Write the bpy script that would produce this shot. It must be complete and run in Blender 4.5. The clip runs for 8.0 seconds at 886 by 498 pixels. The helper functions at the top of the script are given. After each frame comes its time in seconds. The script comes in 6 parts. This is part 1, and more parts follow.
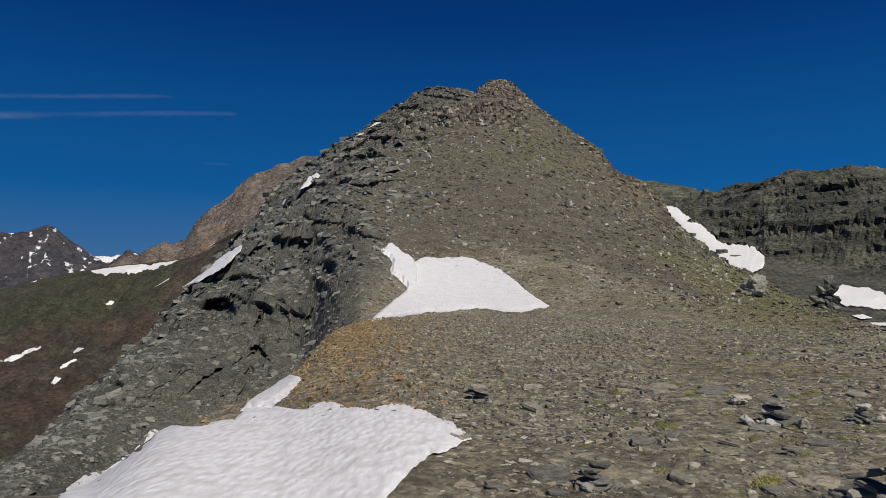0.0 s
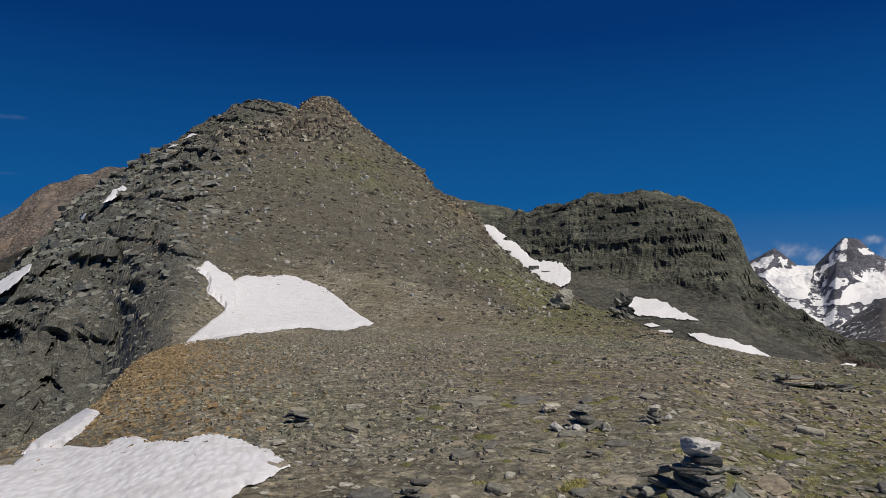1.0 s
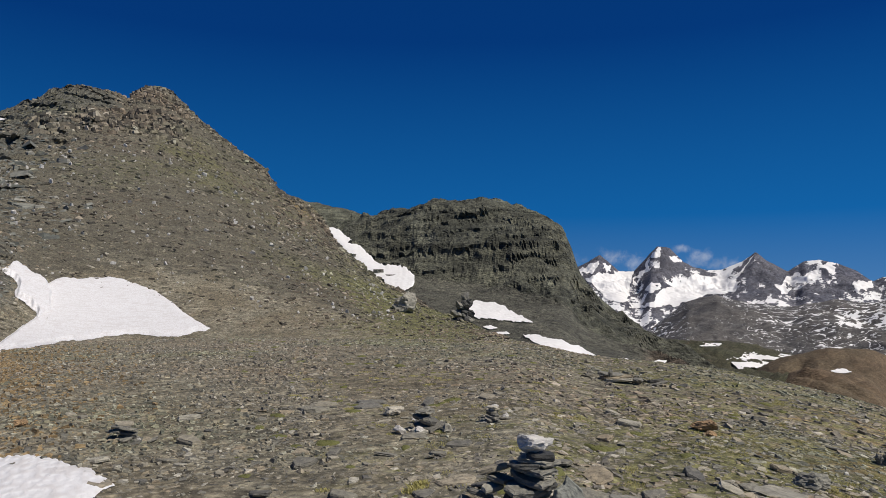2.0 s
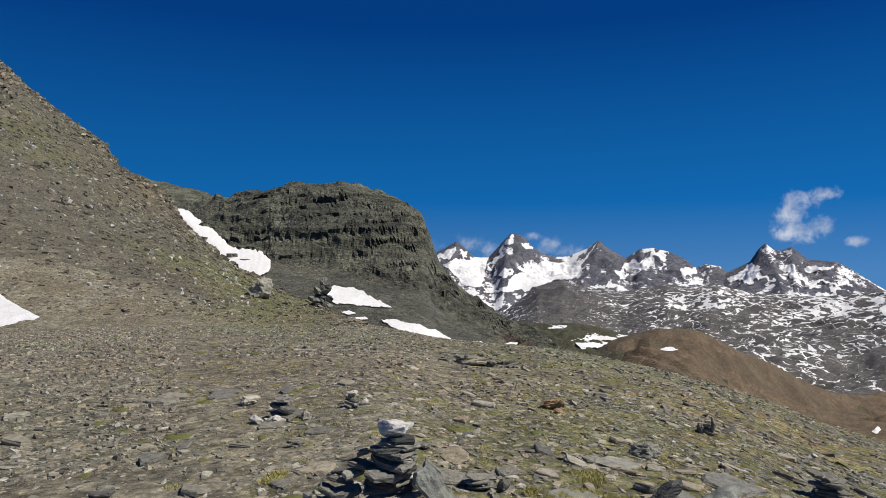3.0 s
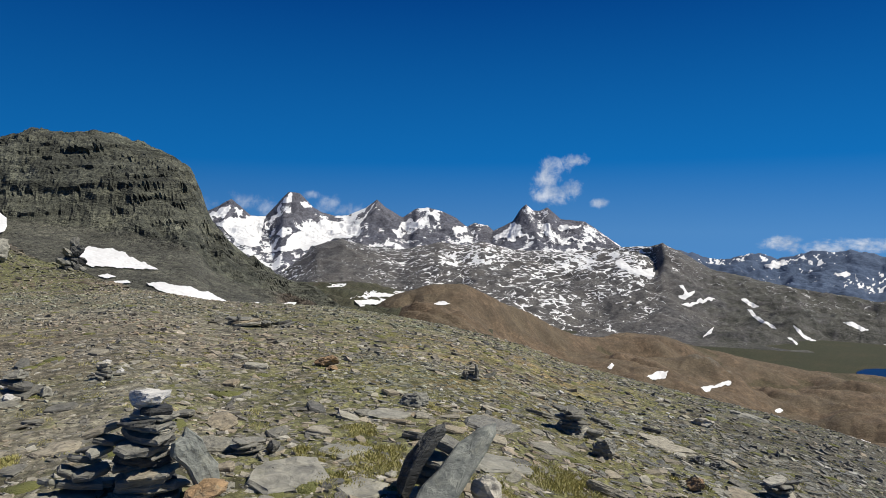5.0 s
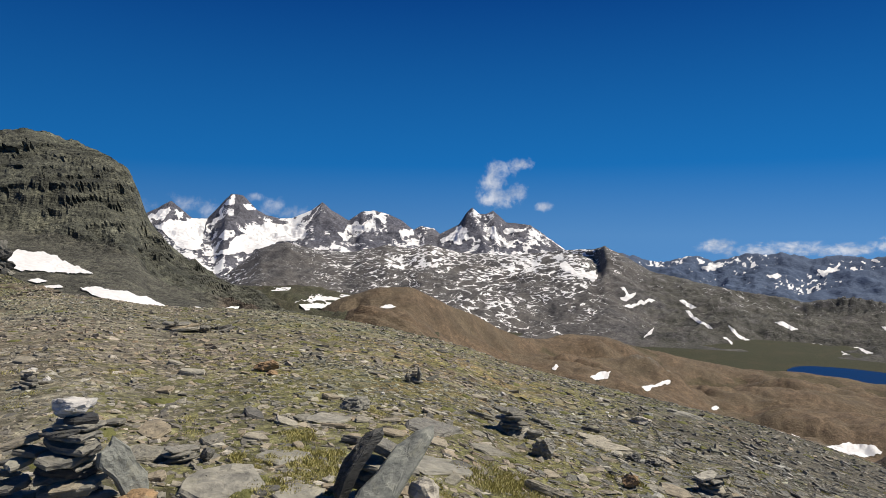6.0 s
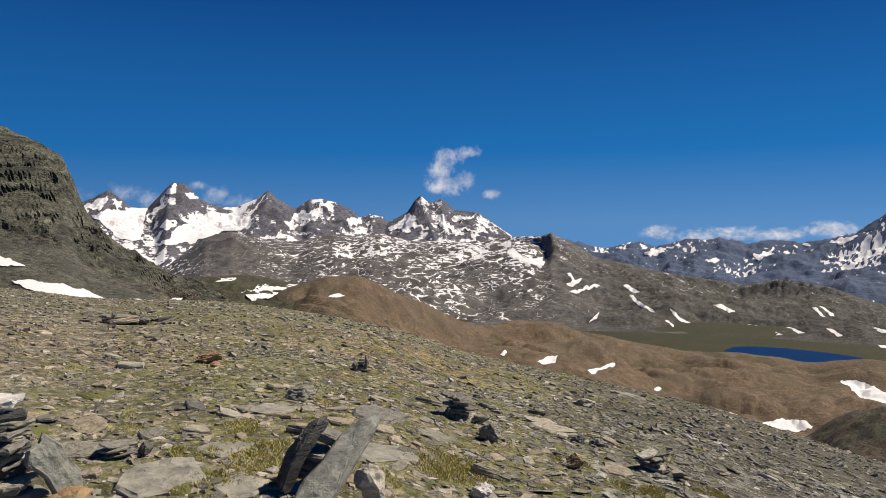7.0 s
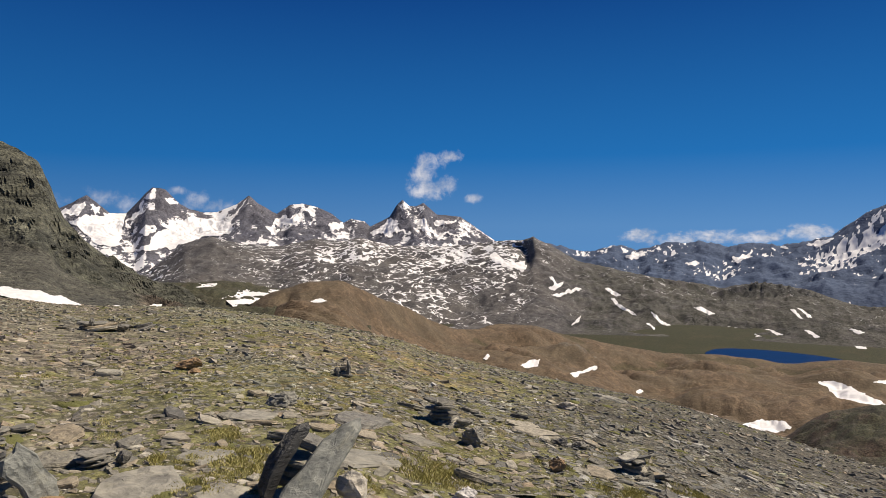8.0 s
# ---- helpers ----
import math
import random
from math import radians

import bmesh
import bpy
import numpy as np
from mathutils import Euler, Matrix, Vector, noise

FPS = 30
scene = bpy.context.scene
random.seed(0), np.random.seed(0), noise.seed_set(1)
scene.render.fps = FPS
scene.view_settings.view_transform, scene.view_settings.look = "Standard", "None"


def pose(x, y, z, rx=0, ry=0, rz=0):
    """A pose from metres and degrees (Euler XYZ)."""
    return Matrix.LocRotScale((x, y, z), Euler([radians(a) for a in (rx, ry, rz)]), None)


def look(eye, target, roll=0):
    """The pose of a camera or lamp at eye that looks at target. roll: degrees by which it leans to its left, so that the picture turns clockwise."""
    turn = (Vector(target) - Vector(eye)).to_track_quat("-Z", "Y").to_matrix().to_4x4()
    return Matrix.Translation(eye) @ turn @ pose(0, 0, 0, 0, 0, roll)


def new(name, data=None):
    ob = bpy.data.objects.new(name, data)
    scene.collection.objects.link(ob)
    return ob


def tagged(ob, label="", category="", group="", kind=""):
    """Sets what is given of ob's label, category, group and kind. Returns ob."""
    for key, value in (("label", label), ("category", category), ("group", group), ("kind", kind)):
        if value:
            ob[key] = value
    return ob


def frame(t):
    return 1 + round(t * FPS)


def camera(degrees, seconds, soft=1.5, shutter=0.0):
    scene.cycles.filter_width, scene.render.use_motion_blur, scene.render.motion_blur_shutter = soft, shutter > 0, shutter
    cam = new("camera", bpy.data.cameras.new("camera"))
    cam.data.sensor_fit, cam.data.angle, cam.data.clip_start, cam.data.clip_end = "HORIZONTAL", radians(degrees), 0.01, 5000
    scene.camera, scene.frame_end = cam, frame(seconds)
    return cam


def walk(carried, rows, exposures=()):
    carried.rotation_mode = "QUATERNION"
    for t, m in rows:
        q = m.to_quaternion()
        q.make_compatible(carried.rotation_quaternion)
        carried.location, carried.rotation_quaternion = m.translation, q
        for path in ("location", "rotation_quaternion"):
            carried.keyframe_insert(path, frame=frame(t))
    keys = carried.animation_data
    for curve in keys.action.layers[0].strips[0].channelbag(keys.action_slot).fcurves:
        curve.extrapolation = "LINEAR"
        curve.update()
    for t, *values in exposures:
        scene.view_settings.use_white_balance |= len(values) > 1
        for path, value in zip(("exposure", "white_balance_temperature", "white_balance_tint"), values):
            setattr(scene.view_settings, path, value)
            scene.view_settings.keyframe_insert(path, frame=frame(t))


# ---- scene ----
# The eye stands 1.6 m over a stony saddle; bearings are degrees clockwise from +y, climbs are degrees over the level of the eye.
cam = camera(65.96, 8.0, soft=0.6)
EYE = 1.6
# seconds, bearing, climb, lean, sway in x, y, z
PATH = [
    (0, 0.00, 1.27, 0.65, -0.073, -0.066, -0.008),
    (0.5, 6.82, 2.41, 1.26, -0.051, -0.026, -0.007),
    (1, 14.63, 2.81, -0.06, -0.030, 0.011, -0.001),
    (1.2, 18.14, 2.88, -0.04, -0.043, 0.019, 0.010),
    (2.3, 30.85, 2.76, 0.15, -0.045, 0.017, 0.007),
    (2.5, 33.35, 2.36, 0.20, -0.071, 0.031, 0.013),
    (3, 39.40, 1.91, 0.29, -0.068, 0.026, 0.017),
    (3.5, 46.15, 0.85, -0.11, -0.055, 0.025, 0.011),
    (4, 50.88, -0.21, 0.11, -0.012, 0.040, 0.006),
    (4.5, 54.98, -1.13, -0.69, 0.002, 0.065, 0.004),
    (5, 57.77, -1.47, 0.13, 0.043, 0.041, -0.004),
    (5.2, 59.38, -0.97, 0.52, 0.057, 0.031, -0.002),
    (6.3, 63.79, -1.67, -0.05, 0.077, -0.019, -0.012),
    (6.5, 65.30, -1.89, -0.12, 0.095, -0.023, -0.017),
    (7, 66.57, -2.22, -0.24, 0.102, -0.026, -0.020),
    (7.5, 67.43, -2.29, -0.43, 0.108, -0.025, -0.018),
    (8, 68.05, -1.86, -0.46, 0.108, -0.030, -0.021),
]


def towards(bearing, climb, d=1.0):
    b, c = radians(bearing), radians(climb)
    return Vector((math.sin(b) * math.cos(c) * d, math.cos(b) * math.cos(c) * d, math.sin(c) * d))


def stand(bearing, climb, lean, x, y, z):
    eye = Vector((x, y, EYE + z))
    return look(eye, eye + towards(bearing, climb), lean)


walk(cam, [(t, stand(*row)) for t, *row in PATH], [(0, -0.32, 6400, 12), (1, -0.36, 6400, 12), (2.5, -0.05, 6360, 11.5), (3.5, 0.03, 6310, 9.5), (5, 0.08, 6300, 8.5), (6.5, 0.15, 6860, 12), (8, 0.15, 7080, 14)])

# ---------------------------------------------------------------- light
SUN_BEARING, SUN_CLIMB = 146.0, 52.0
world = bpy.data.worlds.new("sky")
scene.world = world
world.use_nodes = True
wt = world.node_tree
wt.nodes.clear()
sky = wt.nodes.new("ShaderNodeTexSky")
sky.sky_type, sky.sun_disc = "NISHITA", False
sky.sun_elevation, sky.sun_rotation = radians(SUN_CLIMB), radians(SUN_BEARING)
sky.altitude, sky.air_density, sky.dust_density, sky.ozone_density = 3000, 0.75, 0.1, 1.5
tone = wt.nodes.new("ShaderNodeGamma")
tone.inputs["Gamma"].default_value = 1.2
tint = wt.nodes.new("ShaderNodeMix")
tint.data_type, tint.blend_type = "RGBA", "MULTIPLY"
tint.inputs[0].default_value = 1.0
climb = wt.nodes.new("ShaderNodeSeparateXYZ")
depth = wt.nodes.new("ShaderNodeValToRGB")
depth.color_ramp.elements[0].position, depth.color_ramp.elements[0].color = 0.0, (0.70, 1.10, 0.99, 1)
depth.color_ramp.elements[1].position, depth.color_ramp.elements[1].color = 0.34, (0.018, 0.235, 0.46, 1)
mid_stop = depth.color_ramp.elements.new(0.10)
mid_stop.color = (0.078, 0.70, 0.875, 1)
high_stop = depth.color_ramp.elements.new(0.9)
high_stop.color = (0.024, 0.12, 0.21, 1)
way = wt.nodes.new("ShaderNodeTexCoord")
lifted = wt.nodes.new("ShaderNodeVectorMath")
lifted.operation, lifted.inputs[1].default_value, lifted.inputs[2].default_value = "MULTIPLY_ADD", (0.05, 0.05, 1.0), (0, 0, 0.18)
unit = wt.nodes.new("ShaderNodeVectorMath")
unit.operation = "NORMALIZE"
back = wt.nodes.new("ShaderNodeBackground")
back.inputs["Strength"].default_value = 0.245
sky_out = wt.nodes.new("ShaderNodeOutputWorld")
wt.links.new(way.outputs["Generated"], lifted.inputs[0])
wt.links.new(lifted.outputs[0], unit.inputs[0])
wt.links.new(unit.outputs[0], sky.inputs["Vector"])
wt.links.new(sky.outputs[0], tone.inputs["Color"])
wt.links.new(tone.outputs[0], tint.inputs[6])
wt.links.new(way.outputs["Generated"], climb.inputs[0])
wt.links.new(climb.outputs[2], depth.inputs[0])
wt.links.new(depth.outputs[0], tint.inputs[7])
wt.links.new(tint.outputs[2], back.inputs[0])
wt.links.new(back.outputs[0], sky_out.inputs[0])

sun_data = bpy.data.lights.new("sun", "SUN")
sun_data.energy, sun_data.angle, sun_data.color = 4.9, radians(0.53), (1.0, 0.94, 0.83)
sun = new("sun", sun_data)
sun.matrix_world = look(towards(SUN_BEARING, SUN_CLIMB, 60), (0, 0, 0))


# ---------------------------------------------------------------- noise and meshes
def hashed(ix, iy, iz):
    n = np.asarray((ix * 73856093) ^ (iy * 19349663) ^ (iz * 83492791)) & 0x7FFFFFFF
    n = (n ^ (n >> 13)) * 1274126177 & 0x7FFFFFFF
    n = (n ^ (n >> 16)) & 0xFFFF
    return n / 32767.5 - 1.0


def value(p, q, s):
    ip, iq, js = (np.floor(v).astype(np.int64) for v in (p, q, s))
    fp, fq, fs = p - ip, q - iq, s - js
    fp, fq, fs = (f * f * f * (f * (f * 6 - 15) + 10) for f in (fp, fq, fs))
    out = 0
    for a, wa in ((0, 1 - fp), (1, fp)):
        for b, wb in ((0, 1 - fq), (1, fq)):
            for c, wc in ((0, 1 - fs), (1, fs)):
                out = out + hashed(ip + a, iq + b, js + c) * wa * wb * wc
    return out


def fbm(p, q, s, octaves=4, gain=0.5, ridged=False):
    p, q, s = np.broadcast_arrays(np.asarray(p, float), np.asarray(q, float), np.asarray(s, float))
    total, amp, norm = 0, 1.0, 0
    for o in range(octaves):
        n = value(p + 17.3 * o, q - 9.1 * o, s + 4.7 * o)
        total = total + amp * ((1 - 2.2 * np.abs(n)) if ridged else n)
        norm += amp
        amp *= gain
        p, q, s = p * 2.03, q * 2.03, s * 2.03
    return total / norm


def knots(b, table):
    """A smooth curve through (bearing, value) pairs."""
    t = np.array(table, float)
    x, y = t[:, 0], t[:, 1]
    h, d = np.diff(x), np.diff(y) / np.diff(x)
    m = np.zeros_like(y)
    m[1:-1] = np.where(d[:-1] * d[1:] > 0, 2 * d[:-1] * d[1:] / np.where(np.abs(d[:-1] + d[1:]) < 1e-9, 1, d[:-1] + d[1:]), 0)
    m[0], m[-1] = d[0], d[-1]
    b = np.clip(np.asarray(b, float), x[0], x[-1])
    i = np.clip(np.searchsorted(x, b) - 1, 0, len(h) - 1)
    u = (b - x[i]) / h[i]
    return (1 + 2 * u) * (1 - u) ** 2 * y[i] + u * (1 - u) ** 2 * h[i] * m[i] + u * u * (3 - 2 * u) * y[i + 1] + u * u * (u - 1) * h[i] * m[i + 1]


def smooth(a, b, v):
    u = np.clip((v - a) / (b - a), 0, 1)
    return u * u * (3 - 2 * u)


def tan(d):
    return np.tan(np.radians(d))


def mesh_from(name, co, quads, mat, shade=True, attrs=None):
    me = bpy.data.meshes.new(name)
    co, quads = np.ascontiguousarray(co, np.float32), np.ascontiguousarray(quads, np.int32)
    n, k = quads.shape
    me.vertices.add(len(co))
    me.vertices.foreach_set("co", co.ravel())
    me.loops.add(n * k)
    me.loops.foreach_set("vertex_index", quads.ravel())
    me.polygons.add(n)
    me.polygons.foreach_set("loop_start", np.arange(0, n * k, k, dtype=np.int32))
    me.update(calc_edges=True)
    me.polygons.foreach_set("use_smooth", np.broadcast_to(shade, n).copy())
    for key, v in (attrs or {}).items():
        me.attributes.new(key, "FLOAT", "POINT").data.foreach_set("value", np.ascontiguousarray(v, np.float32).ravel())
    me.materials.append(mat)
    return me


def grid_quads(rows, cols):
    i = np.arange(rows * cols).reshape(rows, cols)
    return np.stack([i[:-1, :-1], i[:-1, 1:], i[1:, 1:], i[1:, :-1]], -1).reshape(-1, 4)


class Land:
    """A landform as columns of (distance, height) at each bearing."""

    def __init__(self, b, r, z):
        self.b, self.r, self.z = b, r, z

    def at(self, bearing, climb):
        """Where the line of sight at these angles first meets the landform."""
        j = np.clip(np.searchsorted(self.b, bearing), 1, len(self.b) - 1)
        f = (bearing - self.b[j - 1]) / (self.b[j] - self.b[j - 1])
        r = self.r[:, j - 1] * (1 - f) + self.r[:, j] * f
        z = self.z[:, j - 1] * (1 - f) + self.z[:, j] * f
        over = np.nonzero((z - EYE) >= r * math.tan(radians(climb)))[0]
        k = over[0] if len(over) else int(np.argmax((z - EYE) / r))
        if k > 0 and len(over):
            g0, g1 = [(z[i] - EYE) - r[i] * math.tan(radians(climb)) for i in (k - 1, k)]
            w = g0 / (g0 - g1)
            rr, zz = r[k - 1] + (r[k] - r[k - 1]) * w, z[k - 1] + (z[k] - z[k - 1]) * w
        else:
            rr, zz = r[k], z[k]
        return Vector((math.sin(radians(bearing)) * rr, math.cos(radians(bearing)) * rr, zz))

    def height(self, x, y):
        """Height of the surface under points (arrays)."""
        b, d = np.degrees(np.arctan2(x, y)), np.hypot(x, y)
        j = np.clip(np.searchsorted(self.b, b), 1, len(self.b) - 1)
        f = np.clip((b - self.b[j - 1]) / (self.b[j] - self.b[j - 1]), 0, 1)
        out = 0
        for col, w in ((j - 1, 1 - f), (j, f)):
            rc = self.r[:, col]
            k = np.clip((rc < d).sum(0), 1, len(self.r) - 1)
            n = np.arange(len(d))
            r0, r1 = rc[k - 1, n], rc[k, n]
            u = np.clip((d - r0) / np.maximum(r1 - r0, 1e-6), 0, 1)
            out = out + w * (self.z[k - 1, col] * (1 - u) + self.z[k, col] * u)
        return out

    def object(self, name, mat, label, category, kind="structure", shade=True, attrs=None):
        s, c = np.sin(np.radians(self.b)), np.cos(np.radians(self.b))
        co = np.stack([self.r * s, self.r * c, self.z], -1)
        me = mesh_from(name, co.reshape(-1, 3), grid_quads(*self.r.shape), mat, shade, attrs)
        return tagged(new(name, me), label, category, kind=kind)


# ---------------------------------------------------------------- materials
class Nodes:
    def __init__(self, name):
        self.mat = bpy.data.materials.new(name)
        self.mat.use_nodes = True
        self.t = self.mat.node_tree
        self.bsdf = self.t.nodes["Principled BSDF"]
        self.pos = self.t.nodes.new("ShaderNodeNewGeometry").outputs["Position"]

    def link(self, a, b):
        self.t.links.new(a, b)

    def put(self, socket, v):
        if isinstance(v, bpy.types.NodeSocket):
            self.t.links.new(v, socket)
        else:
            socket.default_value = (*v, 1) if isinstance(v, tuple) and len(v) == 3 and socket.type == "RGBA" else v

    def noise(self, scale, detail=4, rough=0.55, distort=0.0, vec=None, stretch=None):
        vec = vec or self.pos
        if stretch:
            mp = self.t.nodes.new("ShaderNodeMapping")
            mp.inputs["Rotation"].default_value = [radians(a) for a in stretch[3:6]] if len(stretch) > 3 else (0, 0, 0)
            mp.inputs["Scale"].default_value = stretch[:3]
            self.link(vec, mp.inputs[0])
            vec = mp.outputs[0]
        n = self.t.nodes.new("ShaderNodeTexNoise")
        n.inputs["Scale"].default_value, n.inputs["Detail"].default_value = scale, detail
        n.inputs["Roughness"].default_value, n.inputs["Distortion"].default_value = rough, distort
        self.link(vec, n.inputs["Vector"])
        return n.outputs["Fac"]

    def cells(self, scale, stretch=None, out="Color", feature="F1"):
        vec = self.pos
        if stretch:
            mp = self.t.nodes.new("ShaderNodeMapping")
            mp.inputs["Rotation"].default_value = [radians(a) for a in stretch[3:6]] if len(stretch) > 3 else (0, 0, 0)
            mp.inputs["Scale"].default_value = stretch[:3]
            self.link(vec, mp.inputs[0])
            vec = mp.outputs[0]
        n = self.t.nodes.new("ShaderNodeTexVoronoi")
        n.feature = feature
        n.inputs["Scale"].default_value = scale
        self.link(vec, n.inputs["Vector"])
        return n.outputs[out]

    def attr(self, name):
        n = self.t.nodes.new("ShaderNodeAttribute")
        n.attribute_name = name
        return n.outputs["Fac"]

    def math(self, op, a, b=0.0, c=None):
        n = self.t.nodes.new("ShaderNodeMath")
        n.operation = op
        self.put(n.inputs[0], a)
        self.put(n.inputs[1], b)
        if c is not None:
            self.put(n.inputs[2], c)
        return n.outputs[0]

    def step(self, v, lo, hi):
        n = self.t.nodes.new("ShaderNodeMapRange")
        n.interpolation_type = "SMOOTHSTEP"
        self.put(n.inputs["Value"], v)
        n.inputs["From Min"].default_value, n.inputs["From Max"].default_value = lo, hi
        return n.outputs[0]

    def mix(self, f, a, b, mode="MIX"):
        n = self.t.nodes.new("ShaderNodeMix")
        n.data_type, n.blend_type = "RGBA", mode
        self.put(n.inputs[0], f)
        self.put(n.inputs[6], a)
        self.put(n.inputs[7], b)
        return n.outputs[2]

    def ramp(self, f, stops):
        n = self.t.nodes.new("ShaderNodeValToRGB")
        e = n.color_ramp.elements
        while len(e) < len(stops):
            e.new(0.5)
        for el, (p, c) in zip(e, stops):
            el.position, el.color = p, (*c, 1)
        self.put(n.inputs[0], f)
        return n.outputs[0]

    def island(self):
        return self.t.nodes.new("ShaderNodeNewGeometry").outputs["Random Per Island"]

    def own(self):
        return self.t.nodes.new("ShaderNodeObjectInfo").outputs["Random"]

    def bump(self, h, strength, distance, before=None):
        n = self.t.nodes.new("ShaderNodeBump")
        self.put(n.inputs["Strength"], strength)
        n.inputs["Distance"].default_value = distance
        self.link(h, n.inputs["Height"])
        if before is not None:
            self.link(before, n.inputs["Normal"])
        return n.outputs[0]

    def done(self, colour, rough=0.9, normal=None, spec=0.3):
        self.put(self.bsdf.inputs["Base Color"], colour)
        self.put(self.bsdf.inputs["Roughness"], rough)
        self.bsdf.inputs["Specular IOR Level"].default_value = spec
        if normal is not None:
            self.link(normal, self.bsdf.inputs["Normal"])
        return self.mat


def stony(name, darks, lights, scale, bump=0.5, dist=0.05, green=None, snow=False, strata=None, rough=0.92, extra=None, grit=1.0, pebbles=(), lines=0.0, veins=0.0):
    """Broken rock and scree: two tones at a large and a small scale, dark joints, masked tones such as moss and painted
    gully shade, snow where it lies.
    """
    n = Nodes(name)
    big = n.noise(scale * 0.06, 5, 0.6)
    mid = n.noise(scale * 0.5, 6, 0.65, 0.4)
    fine = n.noise(scale * 3.2, 5, 0.7)
    col = n.mix(n.step(mid, 0.35, 0.65), darks[0], lights[0])
    col2 = n.mix(n.step(fine, 0.3, 0.7), darks[1], lights[1])
    col = n.mix(n.step(big, 0.38, 0.62), col, col2)
    chips = n.cells(scale * 2.0, stretch=(1, 1, 2.2, 8, 14, 0))
    for key, colour, lo, hi, grain in extra or ():
        f = n.math("ADD", n.attr(key), n.math("MULTIPLY", n.math("SUBTRACT", n.noise(scale * grain, 5, 0.7), 0.5), 1.3))
        col = n.mix(n.step(f, lo, hi), col, n.mix(0.97 if key == "turf" else 0.75, col, n.mix(n.step(fine, 0.3, 0.7), tuple(c * 0.6 for c in colour), tuple(c * 1.35 for c in colour))))
    if pebbles:
        for size, share in zip(pebbles, (0.2, 0.45)):
            cell = n.cells(size, stretch=(1, 1, 1.6, 9, 14, 20))
            lum = n.t.nodes.new("ShaderNodeSeparateColor")
            n.link(cell, lum.inputs[0])
            col = n.mix(share, col, n.mix(1.0, col, n.ramp(lum.outputs[0], [(0.0, (0.5, 0.5, 0.51)), (0.5, (1.1, 1.09, 1.08)), (0.9, (1.5, 1.48, 1.43)), (1.0, (1.9, 1.87, 1.8))]), "MULTIPLY"))
            gap = n.step(n.cells(size, stretch=(1, 1, 1.6, 9, 14, 20), out="Distance"), 0.75, 0.45)
            col = n.mix(n.math("SUBTRACT", 0.45, n.math("MULTIPLY", gap, 0.45)), col, n.mix(1.0, col, (0.35, 0.34, 0.33), "MULTIPLY"))
    speck = n.noise(scale * 1.3, 8, 0.78, 0.2)
    col = n.mix(grit, col, n.ramp(speck, [(0.33, (0.42, 0.42, 0.43)), (0.5, (1.0, 1.0, 1.0)), (0.68, (1.65, 1.62, 1.55))]), "MULTIPLY")
    patch = n.noise(scale * 0.17, 6, 0.7, 0.3)
    col = n.mix(min(1.0, grit + 0.2), col, n.ramp(patch, [(0.33, (0.62, 0.62, 0.62)), (0.66, (1.3, 1.28, 1.24))]), "MULTIPLY")
    col = n.mix(0.6 * grit, col, n.mix(1.0, col, n.ramp(n.math("MULTIPLY", chips, 1.0), [(0.0, (0.35, 0.35, 0.36)), (0.45, (0.9, 0.88, 0.84)), (0.9, (1.5, 1.46, 1.38)), (1.0, (2.3, 2.25, 2.15))]), "MULTIPLY"))
    if strata:
        band = n.noise(strata, 5, 0.65, 0.6, stretch=(0.12, 0.12, 1.0, 10, -12, 0))
        col = n.mix(n.math("SUBTRACT", 1.0, n.math("MULTIPLY", n.attr("scree"), 0.9)), col, n.ramp(band, [(0.36, (0.42, 0.43, 0.42)), (0.5, (1, 1, 1)), (0.66, (1.5, 1.48, 1.4))]), "MULTIPLY")
    height = n.math("ADD", n.math("MULTIPLY", mid, 1.0), n.math("MULTIPLY", fine, 0.45))
    height = n.math("ADD", height, n.math("MULTIPLY", speck, 0.8))
    for size in pebbles:
        height = n.math("ADD", height, n.math("MULTIPLY", n.cells(size, stretch=(1, 1, 1.6, 9, 14, 20), out="Distance"), -1.6 * scale / size / 3))
    height = n.math("ADD", height, n.math("MULTIPLY", n.cells(scale * 2.0, stretch=(1, 1, 2.2, 8, 14, 0), out="Distance"), -0.5))
    if not snow:
        normal = n.bump(height, bump, dist)
    if snow:
        f = n.math("ADD", n.attr("snow"), n.math("MULTIPLY", n.math("SUBTRACT", n.noise(snow, 7, 0.65, 0.6, stretch=(1, 1, 2.5)), 0.5), 0.2 if lines else 0.42))
        if lines:
            vein = n.noise(snow * 0.4, 2, 0.5, 1.2, stretch=(1, 1, 3.2, 6, -8, 0))
            vein = n.math("SUBTRACT", 0.5, n.math("MULTIPLY", n.math("ABSOLUTE", n.math("SUBTRACT", vein, 0.5)), 9.0))
            f = n.math("ADD", f, n.math("MULTIPLY", n.math("MAXIMUM", vein, -0.5), lines))
        white = n.step(f, 0.47, 0.53)
        if veins:
            curl = n.noise(veins, 3, 0.45, 0.7, stretch=(1, 1, 2.4, 6, -8, 0))
            gap = n.math("ABSOLUTE", n.math("SUBTRACT", curl, 0.5))
            width = n.math("MULTIPLY", n.attr("snow"), n.math("ADD", 0.15, n.math("MULTIPLY", n.step(n.noise(veins * 1.4, 4, 0.6, 0.3), 0.38, 0.62), 1.8)))
            white = n.step(n.math("SUBTRACT", width, gap), -0.004, 0.012)
        col = n.mix(white, col, (0.79, 0.785, 0.78))
        normal = n.bump(height, n.math("MULTIPLY", n.math("SUBTRACT", 1.0, n.math("MULTIPLY", white, 0.85)), bump), dist)
        n.link(n.math("SUBTRACT", 0.92, n.math("MULTIPLY", white, 0.25)), n.bsdf.inputs["Roughness"])
